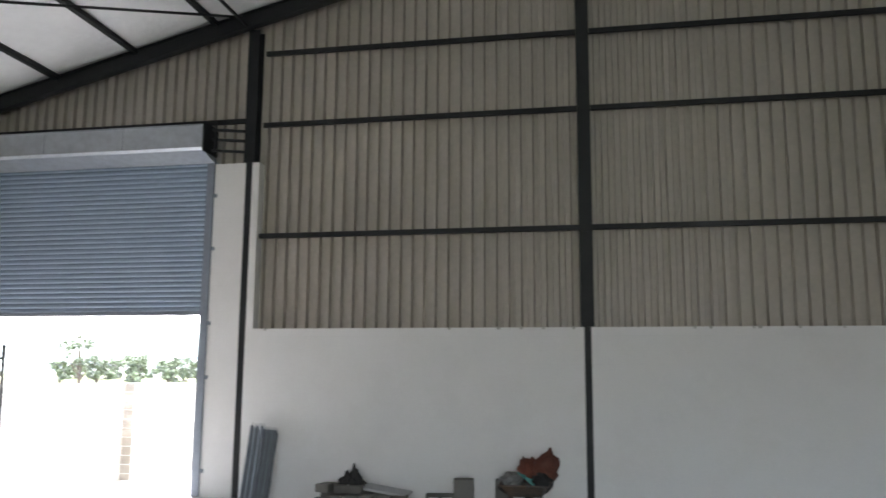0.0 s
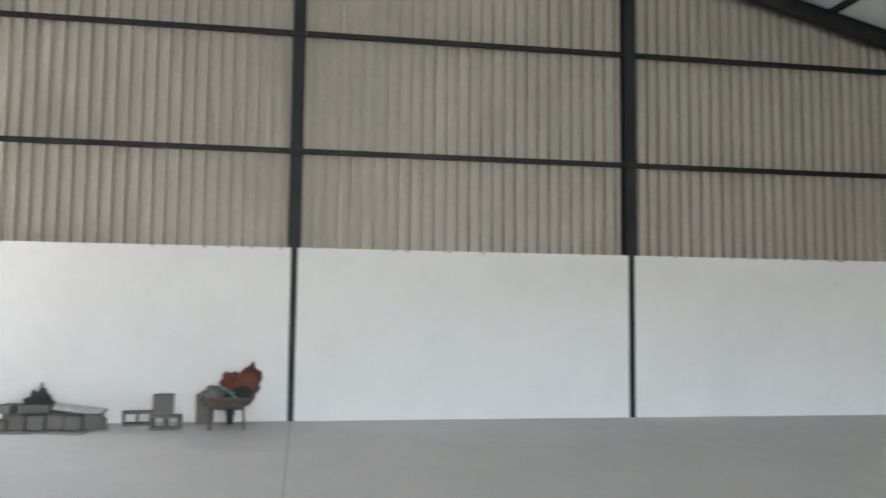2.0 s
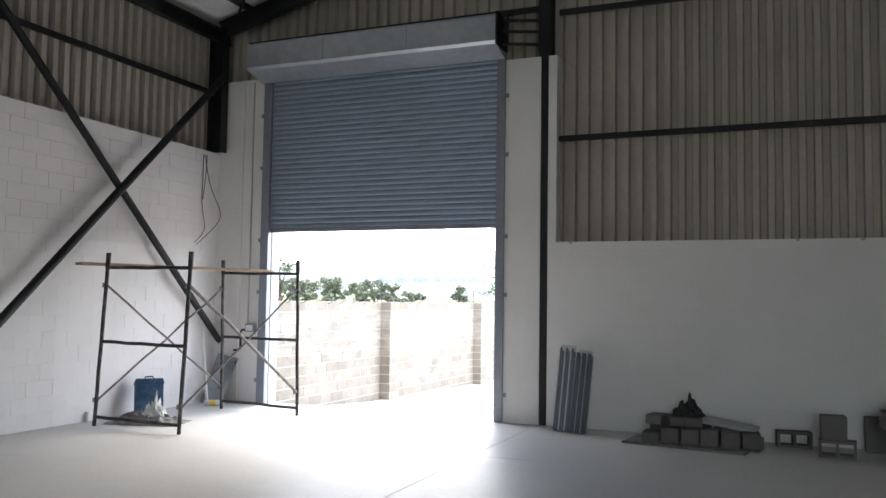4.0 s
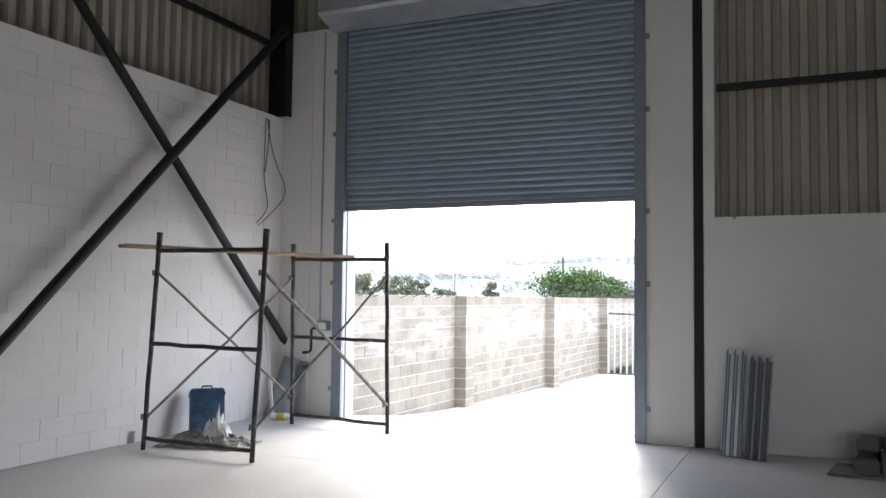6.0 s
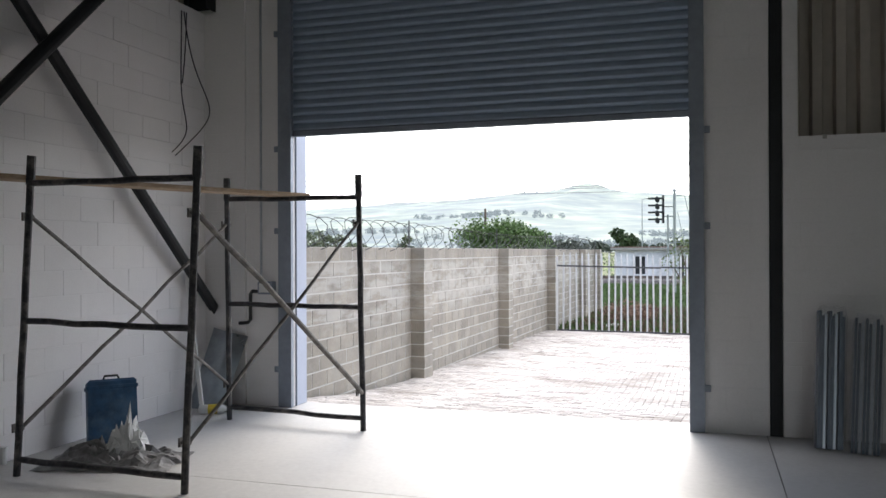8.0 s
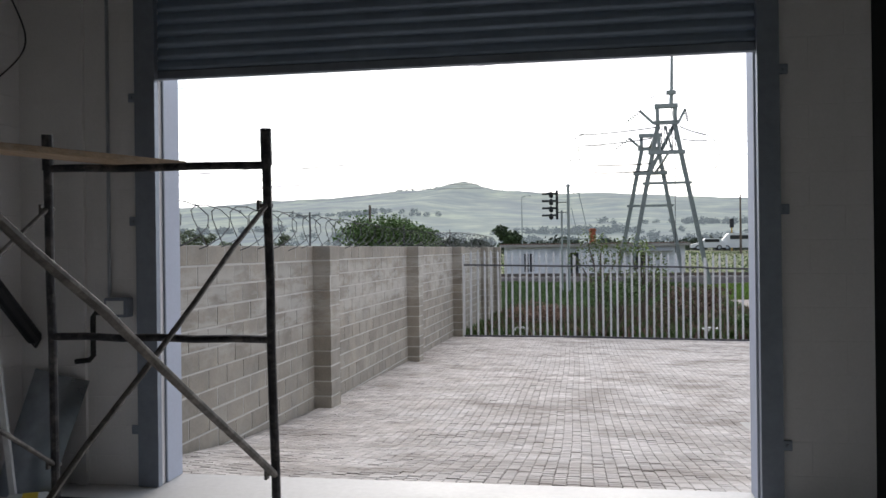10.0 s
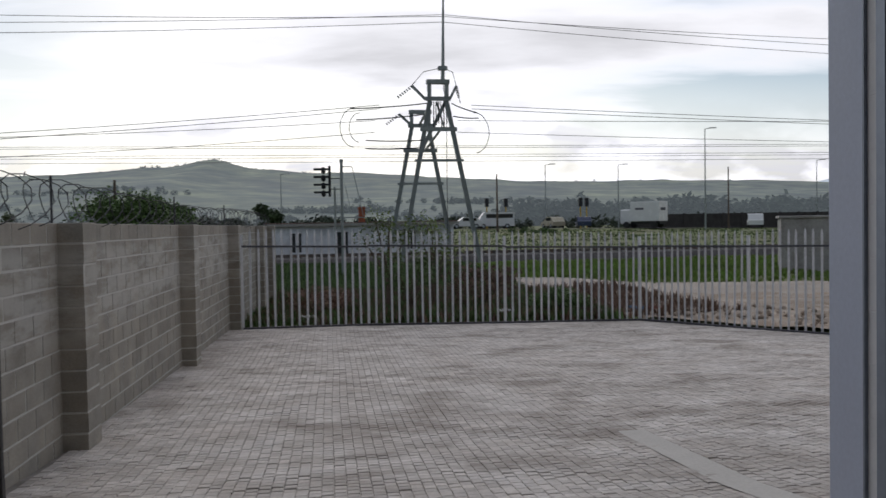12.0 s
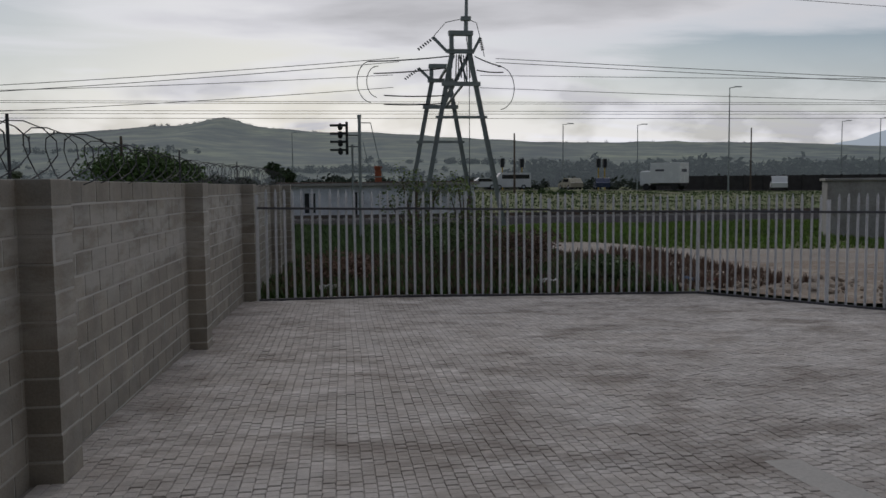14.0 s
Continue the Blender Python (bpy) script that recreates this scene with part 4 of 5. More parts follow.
part("fascia_band", Mesh().box(-12.1, -0.40, H - 0.06, 0.2, -0.36, H + 0.1), "concrete", house)
part("lean_to", Mesh().box(-4.2, -0.5, 2.0, -0.9, -0.005, 2.06), "concrete", house, "sagging concrete canopy")
for k in range(7):
    x = -10.5 + k * 0.42
    tagged(part("scrap_plank", Mesh().box(-0.6, -0.06, 0, 0.6, 0.06, 0.08, m=pose(x, 60.9, bz + 0.2 + 0.09 * (k % 3), 0, rnd(-12, 12), rnd(-20, 20))), "bark"), "weathered dark timber heaped against the building", "plank", "scrap timber heap")

# ---- signal mast ----
sg = empty("railway_signal", pose(-7.4, 48.6, -0.75), "grey railway signal mast with a stack of hooded lamps", "signal")
part("mast", Mesh().tube([(0, 0, -0.3), (0, 0, 5.4)], 0.075, 10).tube([(-.33, 0, -0.3), (-.33, 0, 4.2)], 0.05, 8), "pylon", sg)
part("cap", Mesh().tube([(0, 0, 5.38), (0, 0, 5.5)], 0.1, 10), "pylon", sg)
lad = Mesh()
lad.beam((0.02, 0, 5.15), (0.5, 0, 5.15), 0.04, 0.04).beam((0.5, 0, 5.15), (1.0, 0, 2.8), 0.035, 0.035).beam((0.15, 0, 4.3), (0.45, 0, 2.9), 0.03, 0.03)
lad.beam((-0.4, 0, 2.75), (1.05, 0, 2.75), 0.05, 0.05).beam((-0.4, 0, 3.0), (0.3, 0, 3.0), 0.04, 0.04)
part("ladder_stay", lad, "pylon", sg)
head = part("lamp_bracket", Mesh().box(-0.62, -0.06, 3.75, -0.5, 0.06, 5.2).beam((-0.55, 0, 4.6), (0, 0, 4.6), 0.04, 0.04).beam((-0.55, 0, 4.1), (0, 0, 4.1), 0.04, 0.04), "void", sg, "dark lamp bracket")
for k in range(4):
    z = 3.85 + k * 0.36
    lp = Mesh().tube([(-0.85, 0.1, z), (-0.85, -0.1, z)], 0.11, 12)
    lp.tube([(-0.85, -0.1, z + 0.10), (-0.85, -0.42, z + 0.10)], 0.09, 8)
    lp.box(-1.3, -0.35, z + 0.06, -0.5, 0.1, z + 0.14)
    part("signal_lamp", lp, "void", head, "hooded dark signal lamp")

# ---- catenary pylon: two A-frames ----
py = empty("railway_pylon", pose(0, 0, 0), "grey steel A-frame railway power pylon with insulators", "pylon")


def aframe(y, xl0, xr0, z0, xl1, xr1, z1, rungs, cap):
    legs = ((xl0, xl1), (xr0, xr1))
    for a, b in legs:
        part("leg", Mesh().ibeam((a, y, z0), (b, y, z1), 0.17, 0.24, (1, 0, 0.2)), "pylon", py)
    for z in rungs:
        f = (z - z0) / (z1 - z0)
        a, b = xl0 + (xl1 - xl0) * f, xr0 + (xr1 - xr0) * f
        part("cross_bar", Mesh().beam((a - 0.25, y, z), (b + 0.25, y, z), 0.16, 0.14 if z < 6 else 0.22), "pylon", py)
    part("head_block", Mesh().box(xl1 - 0.15, y - 0.15, z1 + 0.0, xl1 + 0.05, y + 0.15, z1 + cap).box(xr1 - 0.05, y - 0.15, z1, xr1 + 0.15, y + 0.15, z1 + cap).box(xl1 - 0.2, y - 0.2, z1 + cap, xr1 + 0.2, y + 0.2, z1 + cap + 0.22), "pylon", py)


aframe(54, -4.2, 0.2, -0.6, -2.45, -1.6, 8.5, (5.1, 6.8, 8.45), 0.75)
aframe(59, -4.6, -0.55, -0.6, -2.95, -2.0, 7.7, (4.1, 6.1, 7.6), 0.6)
dg = Mesh().beam((-3.0, 54.1, 5.6), (-1.6, 54.1, 8.3), 0.12, 0.2).beam((-2.4, 54, 8.2), (-2.5, 59, 7.7), 0.12, 0.12).beam((-1.9, 54, 6.8), (-2.2, 59, 6.1), 0.1, 0.1).beam((-1.7, 54.1, 6.9), (-2.1, 54.1, 8.3), 0.05, 0.1)
part("diagonal", dg, "pylon", py)
part("mast", Mesh().tube([(-1.75, 54, 9.4), (-1.72, 54, 10.4), (-1.65, 54, 14.0)], [0.12, 0.09, 0.05], 8).box(-2.0, 53.85, 10.0, -1.5, 54.15, 10.2), "pylon", py)
for a, b in (((-2.7, 54, 8.4), (-3.45, 54, 9.15)), ((-1.4, 54, 8.4), (-1.0, 54, 9.15)), ((-3.0, 59, 7.6), (-3.75, 59, 8.3))):
    part("horn", Mesh().beam(a, b, 0.12, 0.14), "pylon", py)
    q = Vector(b)
    ins = Mesh()
    side = -1 if q.x < -2 else 0.15
    for k in range(7):
        c = q + Vector((side * 0.12 * k, 0, -0.09 * k - 0.05))
        ins.tube([c, c + Vector((side * 0.04, 0, -0.04))], 0.085, 8)
    part("insulator", ins, "void", py, "dark ribbed insulator")
for k in range(6):
    part("hanger", Mesh().tube([(-2.25 + 0.13 * k, 54 + 0.2 * (k % 2), 8.3), (-2.3 + 0.15 * k, 54, 6.9 + 0.1 * (k % 3))], 0.03, 5), "wire", py)
part("down_lead", Mesh().tube([(-1.8, 54.2, 10), (-1.55, 54.2, 8), (-1.6, 54.2, -0.4)], 0.02, 5), "wire", py)


def cable(pts, r=0.018, sag=0.0, label="thin dark overhead cable"):
    a, b = Vector(pts[0]), Vector(pts[-1])
    if len(pts) == 2:
        pts = [a.lerp(b, i / 16) - Vector((0, 0, sag * 4 * (i / 16) * (1 - i / 16))) for i in range(17)]
    return tagged(part("overhead_cable", Mesh().tube(pts, r, 5), "wire"), label, "cable", "overhead cables")


for yy, zl, zp, zr, sg_ in ((54, 6.9, 8.1, 6.9, 0.3), (54, 6.5, 7.9, 6.6, 0.3), (59, 7.9, 7.9, 9.3, 0.3), (59, 6.4, 7.2, 6.6, 0.3)):
    cable(((-45, yy, zl - 1.2), (-5.2, yy, zp)), 0.018, sg_)
    cable(((-0.2, yy, zp), (75, yy + 6, zr)), 0.018, sg_)
for yy, z in ((56, 6.1), (56.5, 5.75), (57, 5.4), (57.5, 6.35), (60, 5.9)):
    cable(((-60, yy, z), (95, yy, z + 0.05)), 0.014, 0.15)
for z0, z1 in ((13.0, 12.3), (12.6, 11.6), (12.9, 13.4)):
    cable(((-1.7, 54, z0), (60, 60, z1)), 0.016, 0.6)
    cable(((-1.7, 54, z0), (-60, 52, z1 - .3)), 0.016, 0.6)
for r, cx, cz, k in ((1.0, -6.6, 6.9, -1), (0.75, -6.3, 6.9, -1), (1.05, 0.0, 6.6, 1)):
    pts = [(cx + k * r * 0.75 * math.cos(g) , 54.1, cz + r * 1.05 * math.sin(g)) for g in [math.radians(95 - i * 10) for i in range(19)]]
    cable(pts, 0.022, label="looped dark jumper cable on the pylon")
for a, b in (((-6.8, 54, 7.9), (-2.6, 54, 8.2)), ((-6.5, 54, 7.3), (-2.8, 54, 7.6)), ((-6.0, 54, 6.2), (-2.9, 54, 6.2)), ((-6.0, 54, 5.75), (-3.0, 54, 5.8)), ((-1.3, 54, 8.2), (0.1, 54, 7.7)), ((-1.2, 54, 7.5), (0.2, 54, 7.4))):
    cable((a, b), 0.035, 0.05, "thick dark insulated tie rod on the pylon")
cable(((-1.9, 54, 10.1), (-2.8, 54, 9.9), (-3.5, 54, 9.1)), 0.02)
cable(((-1.7, 54, 10.1), (-1.2, 54, 9.9), (-1.0, 54, 9.1), (-0.8, 54, 8.2)), 0.02)

# ---- concrete hut and cabinets ----
ht = empty("concrete_hut", pose(14.5, 45.5, -0.9, 0, 0, -26), "bare concrete relay hut with a flat slab roof", "hut")
part("wall", Mesh().box(-1.4, -1.1, 0, 1.4, 1.1, 2.5, 0.02), "concrete", ht)
part("roof_slab", Mesh().box(-1.5, -1.2, 2.502, 1.5, 1.2, 2.62, 0.02), "concrete", ht, "weathered roof slab")
for k in range(7):
    cb = empty("relay_cabinet", pose(27.5 + k * 1.75, 62.5 - k * 0.5, -0.85), "pale grey metal equipment cabinet beside the track", "cabinet", "relay cabinets")
    part("body", Mesh().box(-0.6, -0.4, 0, 0.6, 0.4, 1.75 - 0.1 * (k % 2), 0.03), "car_white", cb)
    part("door", Mesh().box(-0.5, -0.415, 0.15, -0.02, -0.402, 1.5).box(0.02, -0.415, 0.15, 0.5, -0.402, 1.5), "plaster", cb)

# ---- road, cars, lamps ----
rd = Mesh()
def road_fn(u, v):
    x = -60 + u * 260
    y = 111 + v * 8 - 0.10 * max(0, x - 20)
    return (x, y, beyond_z(x, y) + 0.12)
rd.grid(60, 2, road_fn)
structure("road", rd, "asphalt", "dark asphalt road across the valley", "road")


def car(x, y, yaw, mat, label, l=4.1, w=1.7, h=1.45, van=False, z=None):
    c = empty("van" if van else "car", pose(x, y, (beyond_z(x, y) + 0.12) if z is None else z, 0, 0, yaw), label, "van" if van else "car", "traffic")
    b = Mesh()
    if van:
        prof = [(-l / 2, 0.3), (-l / 2, h * .97), (-l / 2 + .15, h), (l / 2 - 1.2, h), (l / 2 - 0.45, h * .55), (l / 2, h * .48), (l / 2, 0.3)]
    else:
        prof = [(-l / 2, 0.3), (-l / 2, 0.85), (-l / 2 + 0.25, 0.95), (-l / 2 + 0.75, h - .03), (-l / 2 + 1.1, h), (0.3, h), (1.0, 0.95), (l / 2 - 0.1, 0.75), (l / 2, 0.6), (l / 2, 0.3)]
    n = len(prof)
    b.v += [(px, -w / 2, pz) for px, pz in prof] + [(px, w / 2, pz) for px, pz in prof]
    for i in range(n):
        j = (i + 1) % n
        b.f.append((j, i, n + i, n + j))
    b.f += [tuple(range(n)), tuple(reversed(range(n, 2 * n)))]
    part("body", b, mat, c)
    g = Mesh()
    zg0, zg1 = (h * .64, h * .88) if van else (0.97, h - 0.1)
    x0, x1 = (-l / 2 + .2, l / 2 - 1.3) if van else (-l / 2 + 0.75, 0.45)
    for s in (-1, 1):
        part("side_glass", Mesh().box(x0, s * (w / 2 + .005) - .01, zg0, x1, s * (w / 2 + .005) + .01, zg1), "glass", c)
    if van:
        part("windscreen", Mesh().beam((l / 2 - 1.1, 0, h * .95), (l / 2 - 0.5, 0, h * .6), w * .85, 0.03, (1, 0, 0.6)), "glass", c)
    for sx in (-l * .31, l * .31):
        for s in (-1, 1):
            wh = part("wheel", Mesh().tube([(sx, s * (w / 2 - .18), 0.31), (sx, s * (w / 2 + .02), 0.31)], 0.31, 12), "black", c)
            part("rim", Mesh().tube([(sx, s * (w / 2 + .02), 0.31), (sx, s * (w / 2 + .03), 0.31)], 0.18, 10), "galv", wh)
    for s in (-1, 1):
        part("headlight", Mesh().box(l / 2 - .03, s * (w / 2 - .25) - .15, .6, l / 2 + .01, s * (w / 2 - .25) + .15, .72), "white", c)
    return c


car(9.0, 113, 180, "car_white", "small white hatchback on the road")
car(12.9, 114, 180, "car_white", "white minibus taxi on the road", 5.0, 1.8, 2.1, True)
car(21.0, 115, 98, "car_beige", "beige saloon on the road")
car(24.0, 111.5, 78, "car_blue", "dark blue hatchback on the road")
car(45.5, 108, 64, "car_white", "white pickup parked by the yard wall", 4.8, 1.8, 1.7)
car(58, 92, 180, "car_white", "white hatchback parked on the verge", 4.1, 1.75, 1.55)
car(64.5, 91, 180, "car_white", "white hatchback parked on the verge", 4.1, 1.75, 1.55)
tk = empty("box_truck", pose(32.0, 109.5, beyond_z(32, 109.5) + 0.1, 0, 0, 130), "white box truck seen from behind on the road", "truck")
part("cargo_box", Mesh().box(-2.0, -1.15, 0.85, 2.0, 1.15, 3.35, 0.03), "car_white", tk)
part("cab", Mesh().box(2.05, -1.0, 0.5, 3.5, 1.0, 2.4, 0.15), "car_white", tk)
part("chassis", Mesh().box(-1.95, -0.9, 0.5, 3.2, 0.9, 0.82), "black", tk)
part("lettering", Mesh().box(0.1, 1.152, 2.3, 1.3, 1.158, 2.55).box(-2.006, -0.6, 2.2, -2.001, 0.7, 2.55), "ink", tk, "illegible dark print")
for sx in (-1.2, 2.6):
    for s in (-1, 1):
        part("wheel", Mesh().tube([(sx, s * 0.75, 0.42), (sx, s * 1.1, 0.42)], 0.42, 12), "black", tk)


def street_lamp(x, y, h, s=1):
    z = beyond_z(x, y)
    o = empty("street_lamp", pose(x, y, z), "slim grey street lamp by the road", "street lamp", "street lamps")
    part("pole", Mesh().tube([(0, 0, 0), (0, 0, h)], [0.11, 0.05], 8), "pylon", o)
    part("arm", Mesh().tube([(0, 0, h - .03), (s * 0.9, 0, h + 0.1)], 0.04, 6), "pylon", o)
    part("head", Mesh().box(s * 0.6, -0.12, h + 0.05, s * 1.4, 0.12, h + 0.17, 0.02), "fence", o)


for x, y, h in ((36.5, 103, 12.0), (20.3, 116, 8.5), (32.5, 122, 9.0), (64, 124, 10), (70, 124, 10.5), (-15, 130, 8)):
    street_lamp(x, y, h)
for x, y in ((13.5, 122), (16.3, 122.5), (27.5, 121), (26.3, 120)):
    z = beyond_z(x, y)
    o = empty("traffic_light", pose(x, y, z), "yellow-posted traffic light at the junction", "traffic light", "traffic lights")
    part("pole", Mesh().tube([(0, 0, 0), (0, 0, 4.2)], 0.09, 8), "amber", o)
    part("lamp_head", Mesh().box(-0.25, -0.2, 3.1, 0.25, 0.2, 4.3, 0.04), "void", o)
for x, y, h in ((10.5, 100, 6.5), (-21, 62, 5.2), (47, 118, 8.5)):
    tagged(part("utility_pole", Mesh().tube([(x, y, beyond_z(x, y) - .3), (x, y, beyond_z(x, y) + h)], [0.13, 0.08], 8), "bark"), "dark wooden utility pole", "pole", "utility poles")
yw = Mesh().box(33, 121, 0.4, 75, 121.3, 2.6)
for k in range(15):
    yw.box(33 + k * 2.9, 120.9, 0.4, 33.3 + k * 2.9, 121, 2.7)
tagged(part("depot_wall", yw, "ballast"), "long dark grey concrete wall behind the road", "wall")

# ---- hills and tree belts ----
def ridge(x, peaks, base):
    return base + sum(h * math.exp(-((x - c) / w) ** 2) for c, w, h in peaks)


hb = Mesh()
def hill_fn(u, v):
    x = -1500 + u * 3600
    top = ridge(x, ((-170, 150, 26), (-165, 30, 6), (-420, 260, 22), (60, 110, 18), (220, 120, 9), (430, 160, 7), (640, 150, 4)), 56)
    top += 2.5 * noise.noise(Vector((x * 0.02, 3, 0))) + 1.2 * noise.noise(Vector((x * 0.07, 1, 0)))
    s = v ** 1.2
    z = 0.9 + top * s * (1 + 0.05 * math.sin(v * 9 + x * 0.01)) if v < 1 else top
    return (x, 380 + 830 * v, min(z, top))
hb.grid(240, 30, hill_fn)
structure("backdrop_hills", hb, "hill", "green farmland hills, haze added as a glow in the material", "hill", True)
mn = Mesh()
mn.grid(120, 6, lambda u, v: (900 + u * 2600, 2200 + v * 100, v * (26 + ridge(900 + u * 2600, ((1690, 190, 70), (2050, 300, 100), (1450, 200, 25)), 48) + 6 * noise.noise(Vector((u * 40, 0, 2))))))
structure("backdrop_mountain", mn, "mount", "far mountain, paled blue by a haze glow", "mountain", True)


def belt(name, label, region, count, size, seed, mat="wood_far", n=70):
    rng = random.Random(seed)
    mb = Mesh()
    for _ in range(count):
        x, y, z = region(rng)
        r = size * rng.uniform(0.6, 1.4)
        leaves(mb, (x, y, z + r * 0.6), r, n, r * 0.22, 0.85, rng.randrange(9999), 0.15)
    tagged(part(name, mb, mat), label, "trees", kind="stuff")


def hillz(x, y):
    v = max(0, (y - 380) / 830)
    return hill_fn((x + 1500) / 3600, min(1, v))[2] if v > 0 else beyond_z(x, y)


# distant woods use the glowing copy so they fade with distance
belt("far_woods", "dark belt of trees along the valley", lambda r: (lambda x, y: (x, y, hillz(x, y)))(r.uniform(60, 420), r.uniform(300, 360)), 460, 6.4, 4, "wood_hazed", 150)
COPSES = ((-330, 470, 34, 5), (-255, 560, 26, 4), (-190, 700, 40, 8), (-120, 480, 22, 4), (-60, 430, 34, 5), (-5, 520, 24, 6), (55, 440, 30, 6), (95, 620, 36, 7),
          (150, 470, 40, 6), (205, 560, 34, 5), (260, 450, 46, 7), (330, 520, 40, 8), (400, 600, 50, 8), (470, 480, 50, 8))


def copse(r):
    cx, cy, wx, wy = r.choice(COPSES)
    x, y = cx + r.gauss(0, wx), cy + r.gauss(0, wy) + 0.12 * r.gauss(0, wx)
    return (x, y, hillz(x, y) - 0.6)


belt("far_woods", "dark hedges and copses on the hillside", copse, 700, 3.3, 5, "wood_hazed", 80)
belt("far_woods", "trees on the skyline of the hills", lambda r: (lambda x, y: (x, y, hillz(x, y) - 2))(r.choice((r.gauss(-165, 25), r.uniform(80, 800), r.uniform(-330, 0))), 1200), 170, 3.0, 6, "wood_hazed", 40)
belt("roadside_bushes", "dark green bushes along the road", lambda r: (lambda x, y: (x, y, beyond_z(x, y) - .3))(r.uniform(-40, 75), r.uniform(124, 150)), 170, 1.5, 7)
belt("roadside_bushes", "green bushes on the road bank", lambda r: (lambda x, y: (x, y, beyond_z(x, y) - .3))(r.uniform(11, 19), r.uniform(97, 103)), 22, 0.5, 8, "leaf")

# ---- things in the hall ----
# scaffold tower
sc = empty("scaffold", pose(0, 0, 0), "dark worn tubular steel scaffold bay standing near the corner", "scaffold")


def bent(a, b, r, wob=0.008, n=6):
    a, b = Vector(a), Vector(b)
    return [a.lerp(b, i / n) + Vector((rnd(-wob, wob), rnd(-wob, wob), rnd(-wob, wob))) * (0 if i in (0, n) else 1) for i in range(n + 1)]


# feet, then how far each head leans
F1 = ((-10.42, 9.19), (-9.03, 9.17), (0.148, -0.02), (0.155, -0.075))
F2 = ((-10.06, 11.33), (-8.67, 11.25), (0.10, -0.19), (-0.02, -0.04))


def on_leg(foot, lean, z):
    return (foot[0] + lean[0] * z / 2.1, foot[1] + lean[1] * z / 2.1, z)


for (a, b, la, lb) in (F1, F2):
    for foot, lean in ((a, la), (b, lb)):
        leg = part("leg", Mesh().tube(bent(on_leg(foot, lean, 0.0), on_leg(foot, lean, 2.1), 0.0, 0.004), 0.025, 10), "scaf", sc)
        part("spigot", Mesh().tube([on_leg(foot, lean, 2.04), on_leg(foot, lean, 2.24)], 0.031, 10), "scaf", leg)
        for z in (0.33, 1.82):
            xx, y, _ = on_leg(foot, lean, z)
            part("lug", Mesh().tube([(xx - 0.05, y + 0.02, z), (xx + 0.02, y + 0.02, z)], 0.012, 6).box(xx - 0.065, y, z - 0.03, xx - 0.05, y + 0.04, z + 0.03), "brace", leg)
    for z in (0.12, 1.09, 2.05):
        part("transom", Mesh().tube(bent(on_leg(a, la, z), on_leg(b, lb, z - 0.01), 0, 0.006), 0.022, 10), "scaf", sc)
for k in (0, 1):
    part("cross_brace", Mesh().tube(bent(on_leg(F1[k], F1[k + 2], 1.83), on_leg(F2[k], F2[k + 2], 0.33), 0, 0.012), 0.014 if k == 0 else 0.021, 8), "brace", sc, "thin weathered diagonal brace")
    part("cross_brace", Mesh().tube(bent(on_leg(F1[k], F1[k + 2], 0.32), on_leg(F2[k], F2[k + 2], 1.83), 0, 0.012), 0.014, 8), "brace", sc, "thin weathered diagonal brace")
pl = Mesh().box(-0.11, 0, 0, 0.11, 2.85, 0.036, 0.004)
tagged(part("scaffold_plank", pl, "wood", m=pose(-10.52, 8.92, 2.074, 0, 0, -23.0)), "raw timber plank laid across the scaffold", "plank")

# clutter beside the scaffold
bb = empty("blue_case", pose(-10.46, 10.22, 0.0, -13, 0, 46), "worn dark blue case leaning upright by the wall", "case")
part("body", Mesh().box(-0.19, -0.09, 0, 0.19, 0.09, 0.52, 0.02), "bluebox", bb)
part("rim", Mesh().box(-0.2, -0.098, 0.44, 0.2, 0.098, 0.47, 0.004), "bluebox", bb)
part("handle", Mesh().tube([(-0.06, -0.02, 0.52), (-0.05, -0.02, 0.55), (0.05, -0.02, 0.55), (0.06, -0.02, 0.52)], 0.009, 6), "black", bb)


def crumple(nx, ny, w, d, h, seed):
    def fn(u, v):
        e = math.sin(math.pi * u) * math.sin(math.pi * v)
        q = Vector((u * 5, v * 4, seed))
        r = abs(noise.noise(q)) + 0.5 * abs(noise.noise(q * 2.7))
        return ((u - .5) * w + 0.05 * noise.noise(q * 1.7), (v - .5) * d + 0.05 * noise.noise(q * 1.3), max(0.004, h * e ** 0.6 * (0.25 + 1.3 * r)))
    return Mesh().grid(nx, ny, fn)


tagged(part("crumpled_sheet", crumple(34, 26, 1.0, 0.6, 0.15, 3.0), "tarp", m=pose(-10.02, 9.72, 0.002, 0, 0, 15)), "crumpled dusty grey plastic sheeting heaped on the floor", "plastic sheet")
tagged(part("crumpled_sheet", crumple(16, 16, 0.30, 0.24, 0.26, 8.0), "white", m=pose(-10.0, 9.84, 0.05, 0, 0, 40)), "crumpled pale plastic bag on the heap", "plastic bag")
skt = empty("floor_stub", pose(XL + 0.03, 9.42, 0), "small white pipe stub at the wall foot", "pipe stub")
part("stub", Mesh().tube([(0, 0, 0), (0, 0, 0.11)], 0.022, 10), "white", skt)
part("cap", Mesh().tube([(0, 0, 0.105), (0, 0, 0.13)], 0.028, 10), "white", skt)
bt = empty("plastic_bottle", pose(-10.35, 11.51, 0.05, 0, 90, 25), "clear plastic bottle with a yellow label lying on the floor", "bottle")
part("body", Mesh().tube([(0, 0, -0.14), (0, 0, -0.13), (0, 0, 0.08), (0, 0, 0.13), (0, 0, 0.15)], [0.03, 0.045, 0.045, 0.02, 0.015], 14), "white", bt, smooth=True)
